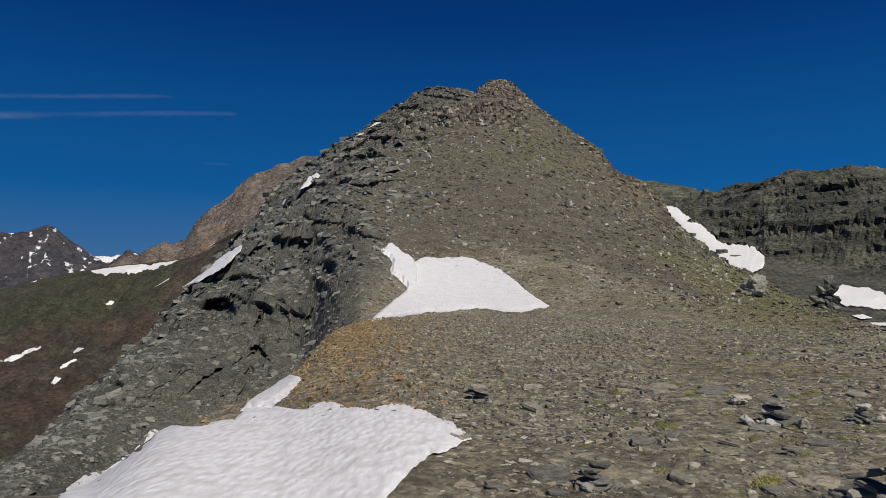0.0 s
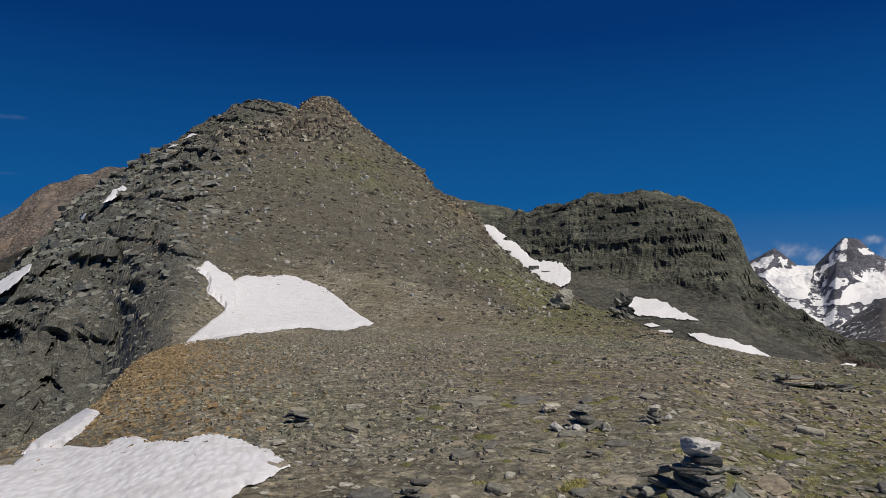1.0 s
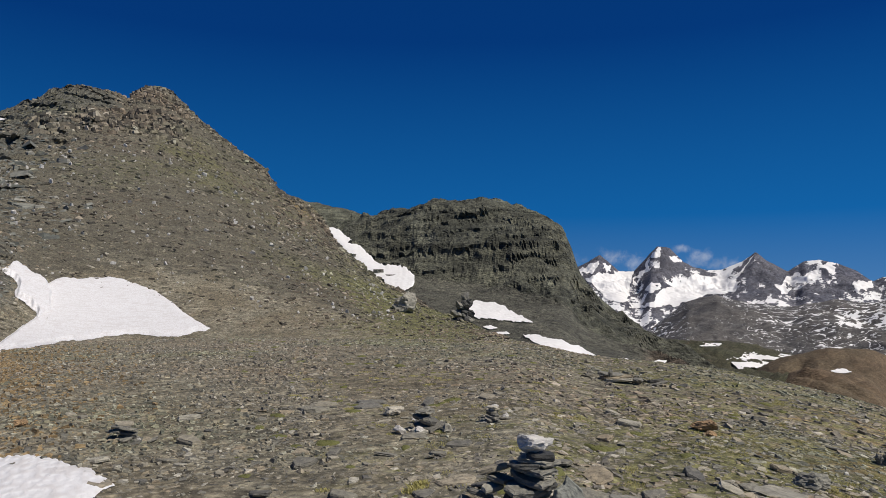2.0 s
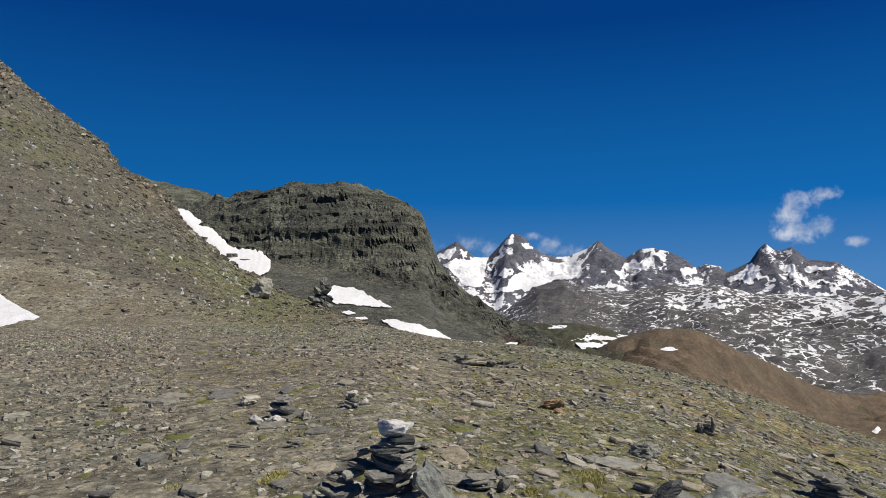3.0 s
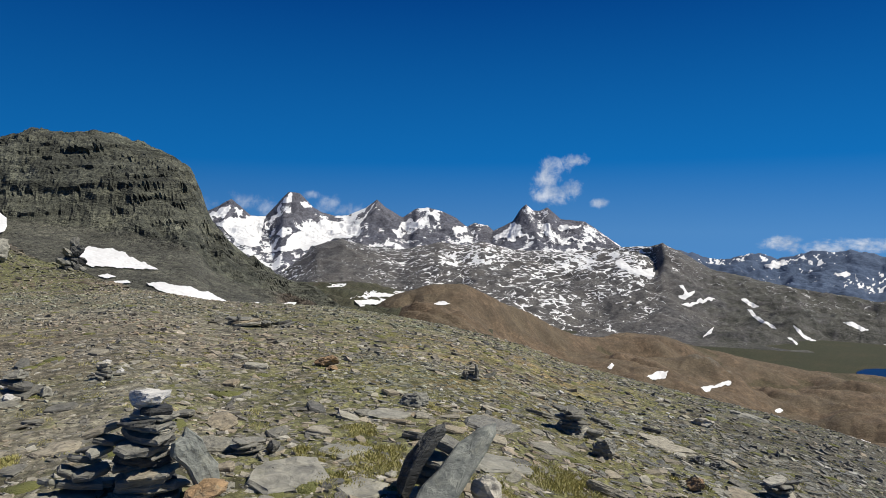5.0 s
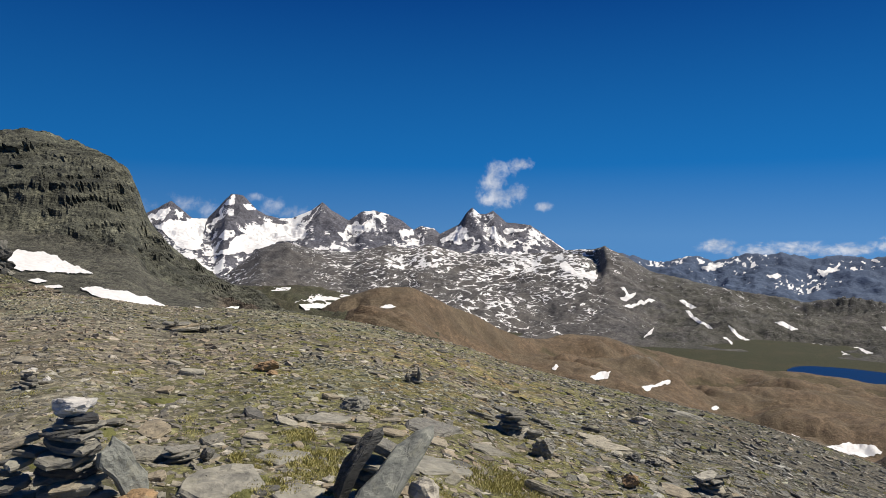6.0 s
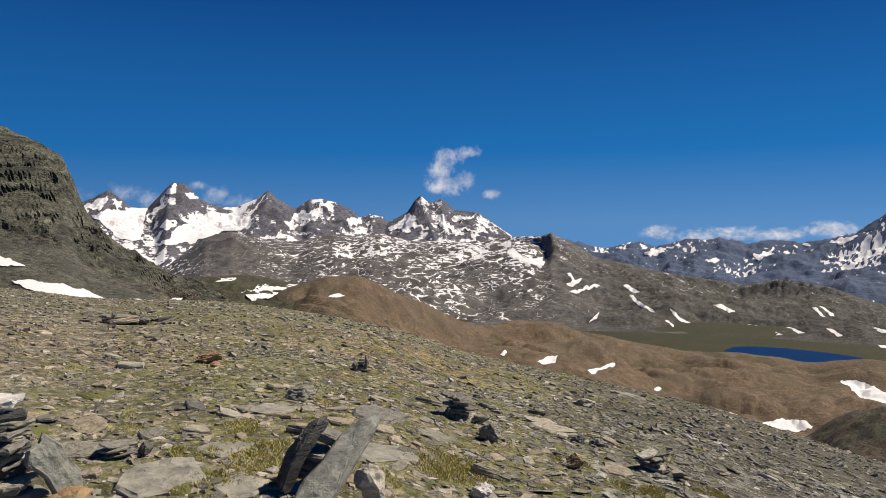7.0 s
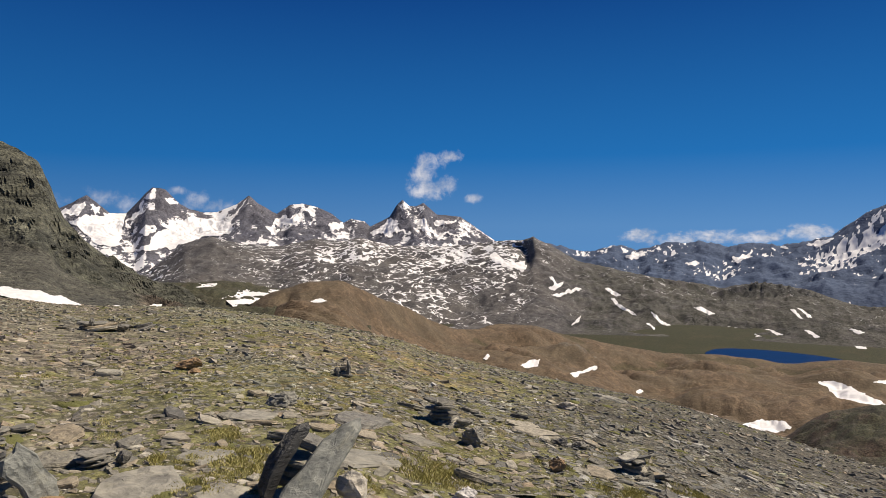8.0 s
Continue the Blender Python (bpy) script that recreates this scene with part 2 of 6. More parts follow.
        return n.done(col, n.math("SUBTRACT", 0.92, n.math("MULTIPLY", white, 0.25)), normal)
    return n.done(col, rough, normal)


def snow_material(name, scale, tint=(0.81, 0.80, 0.79), dirt=(0.45, 0.38, 0.33), amount=0.6, relief=0.9, pull=None):
    n = Nodes(name)
    cups = n.cells(scale, out="Distance", feature="SMOOTH_F1", stretch=pull)
    soft = n.noise(scale * 0.5, 4, 0.7, stretch=pull)
    dust = n.noise(scale * 0.1, 6, 0.65, 0.3, stretch=(1, 1.6, 1))
    col = n.mix(n.math("MULTIPLY", n.step(dust, 0.45, 0.8), amount), tint, n.mix(0.5, tint, dirt))
    col = n.mix(n.math("MULTIPLY", n.step(n.math("ADD", cups, n.math("MULTIPLY", soft, 0.5)), 0.55, 0.95), amount), col, n.mix(0.28, tint, dirt))
    specks = n.step(n.noise(scale * 9, 2, 0.5), 0.70, 0.76)
    col = n.mix(n.math("MULTIPLY", specks, 0.35), col, dirt)
    return n.done(col, 0.55, n.bump(n.math("ADD", cups, n.math("MULTIPLY", soft, 0.8)), relief, 0.38 / scale))


SLATE_D, SLATE_L = (0.155, 0.145, 0.112), (0.345, 0.325, 0.256)
MAT_GROUND = stony("stony_soil", [SLATE_D, (0.135, 0.118, 0.085)], [SLATE_L, (0.27, 0.243, 0.178)], 5.0, 0.8, 0.06,
                   # slate: darker eastern slope, part darker rock, part lens vignetting put into colour.
                   extra=[("hill", (0.108, 0.103, 0.083), 0.4, 0.7, 0.1), ("crag", (0.12, 0.124, 0.112), 0.35, 0.6, 0.2), ("ochre", (0.36, 0.25, 0.115), 0.35, 0.6, 0.3), ("slate", (0.085, 0.081, 0.069), 0.35, 0.75, 0.3), ("moss", (0.165, 0.17, 0.06), 0.42, 0.75, 0.35), ("turf", (0.04, 0.044, 0.02), 0.3, 0.6, 0.002), ("turf", (0.062, 0.058, 0.03), 0.95, 1.25, 0.003)],
                   pebbles=(5.0, 13.0), grit=0.7)
MAT_DOME = stony("dark_schist", [(0.046, 0.049, 0.04), (0.062, 0.065, 0.052)], [(0.112, 0.117, 0.095), (0.132, 0.135, 0.107)], 0.4, 0.9, 1.2, strata=0.3, grit=0.9,
                 extra=[("scree", (0.11, 0.109, 0.092), 0.45, 0.7, 0.05), ("cap", (0.122, 0.129, 0.101), 0.4, 0.7, 0.2), ("slabs", (0.175, 0.182, 0.146), 0.45, 0.8, 0.3), ("brown", (0.125, 0.097, 0.077), 0.4, 0.9, 0.1)])
MAT_BROWN = stony("brown_scree", [(0.095, 0.069, 0.045), (0.098, 0.076, 0.05)], [(0.16, 0.115, 0.075), (0.142, 0.111, 0.074)], 0.3, 0.6, 1.6,
                  # moss: sparse olive green plus crease shade painted into the gullies.
                  extra=[("moss", (0.075, 0.064, 0.036), 0.45, 0.75, 0.15), ("rock", (0.15, 0.14, 0.12), 0.55, 0.8, 0.2)], grit=0.5)
# Browns lightened to stand in for aerial haze over the far slope.
MAT_BROWN_FAR = stony("hazed_brown_rock", [(0.15, 0.11, 0.085), (0.13, 0.115, 0.105)], [(0.27, 0.20, 0.155), (0.225, 0.19, 0.165)], 0.15, 0.8, 3.0, snow=0.02)
MAT_VALLEY = stony("valley_scree", [(0.05, 0.046, 0.035), (0.066, 0.049, 0.04)], [(0.092, 0.086, 0.064), (0.094, 0.068, 0.053)], 0.7, 0.8, 1.0,
                   extra=[("moss", (0.06, 0.066, 0.04), 0.45, 0.75, 0.2)])
# Greys shifted slightly to blue, so distance haze sits in the colour.
MAT_MID = stony("grey_mountain", [(0.062, 0.062, 0.066), (0.077, 0.073, 0.074)], [(0.125, 0.122, 0.124), (0.148, 0.14, 0.134)], 0.1, 0.9, 4.0, snow=0.06, grit=0.6, veins=0.019,
                extra=[("moss", (0.07, 0.071, 0.058), 0.45, 0.75, 0.2), ("dark", (0.04, 0.042, 0.042), 0.4, 0.7, 0.3)])
# Both tones lean blue, more than on the nearer mountains.
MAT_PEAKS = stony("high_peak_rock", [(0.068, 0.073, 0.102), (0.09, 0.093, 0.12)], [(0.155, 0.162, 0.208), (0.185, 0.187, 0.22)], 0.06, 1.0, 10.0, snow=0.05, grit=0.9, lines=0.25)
MAT_PEAK_W = stony("dark_far_rock", [(0.045, 0.045, 0.06), (0.055, 0.052, 0.065)], [(0.09, 0.088, 0.10), (0.11, 0.10, 0.105)], 0.03, 0.9, 14.0, snow=0.025, grit=0.6)
# Aerial haze is put into the base colour: rock tinted blue, low in contrast.
MAT_BLUE = stony("haze_tinted_range", [(0.046, 0.072, 0.13), (0.05, 0.076, 0.132)], [(0.066, 0.098, 0.168), (0.07, 0.10, 0.165)], 0.03, 0.5, 8.0, snow=0.05, grit=0.15)
MAT_SNOW = snow_material("old_snow", 15.0, (0.76, 0.755, 0.765), (0.34, 0.27, 0.22), 0.9, 0.7, (1, 0.5, 1))
MAT_SNOW_FAR = snow_material("snow_field", 0.8, amount=0.3, relief=0.3)

# ---------------------------------------------------------------- the saddle and the pyramid hill
RIM = [(-180, -12), (-60, -20), (-33, -16.4), (-29, -16.8), (-23, -13.2), (-17.4, -11.5), (-12.2, -9), (-9.5, -5.9), (-5.8, -4.7), (-1, -4.2), (7, -4.2), (15, -4.3),
       (25, -4.5), (33, -4.6), (40, -5.7), (47.4, -6.2), (53.7, -7.1), (59, -8.1), (63.8, -9.3), (68.6, -10.9), (78, -12.7), (87, -14.2), (95, -15.9), (101, -16.9), (130, -18), (180, -12)]
RIM_AWAY = [(-180, 20), (-60, 5), (-33, 6), (-23, 9), (-17, 11), (-12, 14), (-9.5, 19), (-6, 32), (0, 38), (10, 38), (25, 34), (33, 30), (45, 28), (60, 25), (80, 23), (101, 23), (180, 20)]
CREST = [(-180, -25), (-60, -22), (-33, -14.1), (-27.5, -10), (-21.7, -4.4), (-18.5, -0.4), (-16.4, 2.4), (-14.2, 5.2), (-10.6, 8.1), (-8.3, 10), (-6, 11.7), (-3.2, 13.3), (0.1, 14.45), (1.9, 14.3), (2.5, 14.0),
         (3.1, 14.7), (4.4, 15.25), (5.5, 15.1), (6.3, 14.35), (8.2, 12.7), (10.5, 11), (12.8, 9.6), (14, 7.8), (16.8, 6.4), (19, 3.2), (21.9, 0.7), (25.1, -1.2), (27.8, -2.4), (29.8, -3), (33, -4.5), (180, -25)]
CREST_AWAY = [(-180, 40), (-60, 14), (-33, 28), (-27.5, 45), (-21.7, 75), (-16.4, 115), (-10, 145), (0, 165), (4.4, 172), (10, 160), (14, 150), (19, 120), (25, 92), (30, 62), (33, 42), (37, 46), (60, 50), (180, 40)]
GULLY = [(-180, 1), (-60, 3), (-33, 4), (-20, 8), (-12, 7), (-9, 3.5), (-6, 1.4), (0, 0.8), (8, 0.2), (20, 0), (180, 0)]

bear = np.concatenate([np.arange(-180, -38, 3.0), np.arange(-37, 2, 0.15), np.arange(2, 105.9, 0.29), np.linspace(106, 180, 26)])


def eased(table, width):
    """The table's curve, averaged over a few degrees."""
    return sum(knots(bear + o, table) * w for o, w in zip(np.linspace(-width, width, 9), np.hanning(11)[1:-1])) / np.hanning(11)[1:-1].sum()


rim_c, crest_c, crest_d, gully = (knots(bear, t) for t in (RIM, CREST, CREST_AWAY, GULLY))
rim_d, rim_c, broad_c = eased(RIM_AWAY, 8.0), eased(RIM, 1.5), eased(CREST, 6.0)
q_near = EYE / rim_d ** 2
s_near = tan(rim_c) + 2 * EYE / rim_d
u1 = np.linspace(0, 1, 105)[:, None]
r1 = 0.02 + 0.38 * (rim_d / 0.38) ** u1 - 0.38 * (1 - u1)
u2 = np.linspace(0, 1, 235)[1:, None]
r2 = rim_d + (crest_d - rim_d) * u2 ** 1.25
u2 = (r2 - rim_d) / (crest_d - rim_d)
u3 = np.linspace(0, 1, 14)[1:, None]
r3 = crest_d * (1 + 0.6 * u3)
u4 = np.linspace(0, 1, 26)[1:, None]
r4 = r3[-1] * (4900 / r3[-1]) ** u4
rad = np.concatenate([r1, r2, r3, r4])
z_rim = EYE + rim_d * tan(rim_c)
z_crest = EYE + crest_d * tan(crest_c)
hill = 1 - smooth(32, 37, bear)
para = s_near * rad - q_near * rad ** 2
q_soft, c_soft = EYE / eased(RIM_AWAY, 16) ** 2, eased(RIM, 10)
soft = (tan(c_soft) + 2 * np.sqrt(EYE * q_soft)) * rad - q_soft * rad ** 2
para = para + (soft - para) * smooth(5, -2, bear) * smooth(0.85, 0.4, rad / rim_d) * (bear > -60)
slope_rim = tan(rim_c)
para = np.where(rad > rim_d, np.maximum(para, z_rim + (slope_rim - 0.35) * (rad - rim_d)), para)
uu = np.clip((rad - rim_d) / (crest_d - rim_d), 0, None)
z_broad = EYE + crest_d * tan(broad_c)
z_top = z_broad + (z_crest - z_broad) * np.minimum(uu, 1) ** 7
flank = z_rim + (z_top - z_rim) * np.minimum(uu, 1) ** 1.18 - gully * (uu / 0.14) * np.exp(1 - uu / 0.14)
flank = np.where(uu > 1, flank[len(r1) + len(r2) - 1] - 0.8 * (rad - crest_d), flank)
zed = np.where(rad <= rim_d, para, flank * hill + para * (1 - hill))
zed = np.maximum(zed, -250 - 550 * smooth(2000, 2600, rad))
ex, ey = rad * np.sin(np.radians(bear)), rad * np.cos(np.radians(bear))
crag = smooth(-2, -9, bear + 3.0 * fbm(ex / 14, ey / 14, 0.0, 3) - 6 * (uu > 0.55) * smooth(0.55, 0.8, uu)) * smooth(0.03, 0.09, uu) * (uu < 1.3)
near_fade = smooth(2.0, 12.0, rad)
away = np.clip(rad / 120, 0, 1.2)
even = 1 - 0.85 * smooth(5, -1, bear) * smooth(17, 13, rad)
zed = zed + even * (near_fade * 0.10 * fbm(ex / 4.5, ey / 4.5, 3.3, 3) + 0.025 * fbm(ex / 0.55, ey / 0.55, 1.7, 3) * smooth(12, 6, rad))
body = smooth(0.02, 0.25, uu) * (uu < 3) * hill
lumps = fbm(ex / 16, ey / 16, zed / 16, 5, 0.55)
calm_top = 1 - 0.75 * smooth(0.9, 1.0, uu)
zed = zed + body * calm_top * (0.9 * lumps * away + 0.4 * fbm(ex / 3.2, ey / 3.2, zed / 3.2, 4, 0.6) * away)
rocky = fbm(ex / 15, ey / 15, zed / 15, 4, 0.5, ridged=True)
zed = zed + crag * 1.5 * rocky * np.clip(rad / 60, 0.35, 1.2)


def bedded(b, r, z, thick, width, seed, dip=(0.0, 0.0)):
    """Layers of rock broken into blocks: how far each block stands out, 0 to 1."""
    px, py = r * np.sin(np.radians(b)), r * np.cos(np.radians(b))
    level = (z + dip[0] * px + dip[1] * py) / thick + 0.7 * fbm(px / (9 * thick), py / (9 * thick), seed, 3)
    k = np.floor(level).astype(np.int64)
    arc = np.radians(b) * r / width + 0.5 * fbm(px / width, py / width, z / width + seed, 2)
    j = np.floor(arc + 0.5 * hashed(k, k * 0 + 5, k * 0 + int(seed))).astype(np.int64)
    out = 0.5 + 0.5 * hashed(j, k, j * 0 + int(seed) + 9)
    joint = smooth(0.0, 0.16, level - k) * smooth(0.0, 0.10, arc + 0.5 * hashed(k, k * 0 + 5, k * 0 + int(seed)) - j)
    return out * (0.25 + 0.75 * joint)


# the crag, the outcrop across the hill and the summit are bedded rock; the beds dip gently to the east
ribs = np.clip(crag + 0.55 * np.exp(-((bear - 0.5) / 4.5) ** 2 - ((uu - 0.72) / 0.10) ** 2) + 0.5 * smooth(0.86, 0.97, uu) * np.exp(-((bear - 4.5) / 2.5) ** 2), 0, 1)
ribs = ribs * smooth(0.05, 0.16, uu)
stand_out = 2.2 * bedded(bear, rad, zed, 2.2, 5.5, 3, (0.16, -0.05)) + 1.0 * bedded(bear, rad, zed, 0.8, 2.0, 8, (0.16, -0.05))
climb_of = np.degrees(np.arctan2(zed - EYE, rad))
hollow = 0
for cb, cc, wide, high, deep in ((-18.3, -4.0, 0.95, 0.8, 5.5), (-15.2, -7.9, 0.7, 1.0, 4.5), (-9.7, -0.6, 0.6, 0.6, 3.0), (-26.0, -10.6, 0.8, 0.35, 1.5), (-2.0, 10.4, 0.5, 0.25, 2.5)):
    wob_b, wob_c = (0.9 * fbm(bear * 1.1, climb_of * 1.1, cb + k, 4, 0.6) for k in (0, 7))
    hollow = hollow + deep * np.exp(-(((bear - cb) / wide + wob_b) ** 4 + ((climb_of - cc) / high + wob_b + 0.4 * wob_c) ** 4))
rad = rad - (ribs * np.clip(rad / 60, 0.4, 1.25) * stand_out - hollow * (uu > 0.04)) * (uu < 1.0)
ex, ey = rad * np.sin(np.radians(bear)), rad * np.cos(np.radians(bear))
moss = 0.44 + 0.27 * smooth(25, 50, bear) * smooth(96, 72, bear) * smooth(70, 8, rad) + 0.28 * fbm(ex / 13, ey / 13, 8.0, 3) + 0.14 * body * (np.exp(-((bear - 9) / 5.5) ** 2) * smooth(0.25, 0.5, uu) + smooth(18, 24, bear)) + 0.35 * np.exp(-((bear - 28) / 8) ** 2) * smooth(20, 40, rad) - 0.25 * smooth(22, 4, bear) * (1 - 0.3 * body) - 0.25 * smooth(115, 165, bear) * (1 - 0.3 * body) - crag + 0.2 * (rad > 500)
ochre = np.exp(-((bear + 9) / 5.5) ** 2 - ((rad - 21) / 9) ** 2) + 0.5 * np.exp(-((bear - 15.5) / 2.0) ** 2) * smooth(0.6, 0.9, uu) + 0.45 * np.exp(-((bear - 65) / 27) ** 2) * smooth(3, 8, rad) * smooth(20, 14, rad)
turf = smooth(500, 700, rad)
GROUND = Land(bear, rad, zed)
ground = GROUND.object("ground", MAT_GROUND, "stony grey-brown mountain saddle rising to a pyramid-shaped scree hill", "ground", shade=(ribs < 0.3)[:-1, :-1].ravel(), attrs={"moss": moss, "ochre": ochre, "crag": crag, "slate": 0.85 * smooth(62, 84, bear) * smooth(165, 115, bear) * smooth(80, 30, rad), "turf": turf, "hill": body * (uu < 1.2) - 0.4 * np.clip(moss - 0.4, 0, 1)})


# ---------------------------------------------------------------- landforms behind
def massif(span, step, rows, crest, crest_away, foot, foot_away, profile, relief, cells, jag=0.0, seed=0.0, keep=0.3, power=1.0, warp=0.6, sharp=False, gain=0.52, grit=0.4, calm=(0.0, 0.12), sway=0.0, creased=False):
    b = np.arange(span[0], span[1], step)
    ec, dc, ef, df = (knots(b, t) for t in (crest, crest_away, foot, foot_away))
    if sharp:
        ec = np.interp(b, *np.array(crest).T)
    u = np.concatenate([np.linspace(0, 1, rows), 1 + np.linspace(0, 0.35, 9)[1:]])[:, None]
    r = df + (dc - df) * u ** power
    if sharp:
        ec = np.interp(b + sway * np.maximum(1 - u, 0) * np.sin(1.1 * b + seed), *np.array(crest).T)
    zc, zf = EYE + dc * tan(ec), EYE + df * tan(ef)
    share = knots(np.minimum((r - df) / (dc - df), 1), profile)
    z = zf + (zc - zf) * share
    z = np.where(u > 1, zc - 0.9 * (r - dc), z)
    z = z + dc * tan(jag * fbm(b * 1.6, seed, 0.5, 5, 0.6)) * smooth(0.78, 1.0, u) ** 2
    x, y = r * np.sin(np.radians(b)), r * np.cos(np.radians(b))
    size = relief * cells
    wx, wy = (warp * size * 0.35 * fbm(x / size, y / size, seed + k, 2) for k in (2, 5))
    gul = fbm((x + wx) / size, (y + wy) / size, seed, 6, gain, ridged=True) * (-1 if creased else 1)
    rough = fbm(x / size * 3.1, y / size * 3.1, seed + 7, 4, 0.6)
    edge = keep + (1 - keep) * smooth(1.0, 0.82, u)
    z = z + relief * (gul * 0.8 + rough * grit - 0.15) * edge * (0.12 + 0.88 * smooth(*calm, u)) * smooth(0, 0.1, u) * (u <= 1.001)
    land = Land(b, r, z)
    land.u, land.w = u + 0 * r, gul
    return land


def covered(mask, share, crisp=1.7):
    """Snow cover from any mask: the given share of the land, by rank, gets more than one half."""
    order = np.empty(mask.size)
    order[np.argsort(mask, axis=None)] = np.linspace(0, 1, mask.size)
    return 0.5 + (order.reshape(mask.shape) - (1 - share)) * crisp


def flat(v, *bs):
    return [(b, v) for b in bs]


DOME = massif((14, 60), 0.13, 160, [(12, 2.65), (18, 4.25), (21.4, 5.45), (24.2, 6.1), (27.1, 6.6), (30.4, 6.75), (32.8, 6.3), (35.5, 5.5), (37.4, 4.3), (38.3, 2.6), (38.9, 0.95), (39.9, -0.35), (43, -2.85), (45.8, -4.45), (48.2, -5.85), (52, -7.25), (60, -10.35)],
              [(14, 420), (30, 390), (38, 340), (48, 220), (60, 160)], [(14, -1), (20, -2.0), (30, -6), (40, -8), (50, -9), (60, -12)], [(14, 170), (30, 120), (60, 80)],
              [(0, 0), (0.36, 0.24), (0.48, 0.50), (0.62, 0.77), (0.80, 0.91), (1, 1)], 8.0, 4.2, 0.02, 3.1, 0.05, gain=0.5, grit=0.25, calm=(0.26, 0.45))
spine = np.exp(-((DOME.b - 42.5 - 3.0 * (0.8 - DOME.u)) / 2.4) ** 2) * smooth(0.4, 0.6, DOME.u) * (DOME.b > 37)
cliff = np.clip(smooth(0.33, 0.42, DOME.u + 0.05 * DOME.w) * smooth(0.78, 0.62, DOME.u + 0.05 * DOME.w) * smooth(43, 38, DOME.b) + 0.9 * spine, 0, 1)
arc, lev = np.radians(DOME.b) * 340, DOME.z - 0.12 * np.radians(DOME.b) * 340 + 2.5 * fbm(DOME.b / 3, DOME.u * 3, 4.0, 3)
ledges = 2.4 * fbm(arc / 45, lev / 6, 1.0, 3, 0.5, ridged=True) + 2.0 * fbm(arc / 16, lev / 2.0, 3.0, 3, 0.6, ridged=True) + 1.6 * fbm(arc / 9, lev / 2.0, 6.0, 3, 0.6)
DOME.r = DOME.r - (0.08 + 0.92 * cliff) * (DOME.u < 0.995) * ledges * smooth(0.24, 0.36, DOME.u)
DOME.r = DOME.r - 1.0 * fbm(arc / 3, DOME.r / 3, DOME.z / 3, 3, 0.6) * (DOME.u < 0.995) * smooth(0.02, 0.1, DOME.u)
slabs = np.exp(-((DOME.b - 25.5) / 1.7) ** 2 - ((DOME.u - 0.47) / 0.09) ** 2) + 0.8 * np.exp(-((DOME.b - 36.3) / 1.2) ** 2 - ((DOME.u - 0.42) / 0.05) ** 2)
DOME.object("rocky_dome", MAT_DOME, "dark grey-green rock dome with a banded cliff above scree", "mountain", shade=False,
            attrs={"scree": 0.9 * (1 - cliff) * smooth(0.46, 0.36, DOME.u) + 0.15, "cap": smooth(0.62, 0.78, DOME.u + 0.06 * DOME.w) * smooth(44, 39, DOME.b), "slabs": slabs, "brown": smooth(41, 46, DOME.b) * smooth(0.75, 0.5, DOME.u)})

SHOULDER = massif((8, 30), 0.14, 60, [(8, 9), (13, 7.9), (16.1, 7), (18.3, 6.6), (21, 6.0), (22, 5.2), (26, 4), (30, 2)], flat(620, 8, 30), flat(0, 8, 30), flat(430, 8, 30), [(0, 0), (0.5, 0.4), (1, 1)], 9.0, 3.0, 0.1, 5.2)
SHOULDER.object("rock_shoulder", MAT_DOME, "grey slabby rock shoulder behind the dome", "mountain", attrs={"scree": 0 * SHOULDER.u, "cap": 0.8 + 0 * SHOULDER.u})

VALE_W = massif((-60, -6), 0.2, 100, [(-60, -3), (-37, -2.6), (-32.9, -2.1), (-30.2, -1.3), (-25.8, -0.4), (-20.6, 0.3), (-16.4, 2.6), (-12, 5), (-6, 6)], [(-60, 330), (-33, 330), (-16, 260), (-6, 240)],
                [(-60, -26), (-33, -24), (-16, -9), (-6, -3)], [(-60, 60), (-33, 70), (-16, 140), (-6, 180)], [(0, 0), (0.4, 0.36), (0.75, 0.68), (1, 1)], 8.5, 4.0, 0.02, 9.4, keep=0.06, gain=0.64, creased=True)
vale_moss = smooth(0.45, 0.75, VALE_W.u + 0.15 * VALE_W.w) * smooth(-18, -24, VALE_W.b)
VALE_W.object("valley_slope", MAT_VALLEY, "dark brown and green scree slope falling into a side valley", "slope", attrs={"moss": vale_moss})

BROWN_W = massif((-45, 2), 0.18, 70, [(-45, -3.5), (-29, -2.6), (-27.2, -1.2), (-25.8, -0.1), (-24.2, 0.7), (-22.7, 1.45), (-22.2, 1.75), (-21.6, 1.5), (-21, 1.7), (-19.8, 3.4), (-17.7, 5.3), (-16, 6.9), (-14.2, 7.8), (-12, 8.7), (-9.8, 9), (-4, 8.8), (2, 7)],
                 flat(760, -45, 2), flat(-3.5, -45, 2), flat(420, -45, 2), [(0, 0), (0.5, 0.4), (0.8, 0.8), (1, 1)], 18.0, 3.2, 0.22, 12.5, gain=0.58, creased=True)
BROWN_W.object("brown_mountain", MAT_BROWN_FAR, "rust-brown bare rock mountain behind the hill", "mountain", attrs={"snow": 0.02 + 0.42 * fbm(BROWN_W.b * 1.7, BROWN_W.u * 11 - BROWN_W.b * 0.8, 6.0, 4, 0.6)})

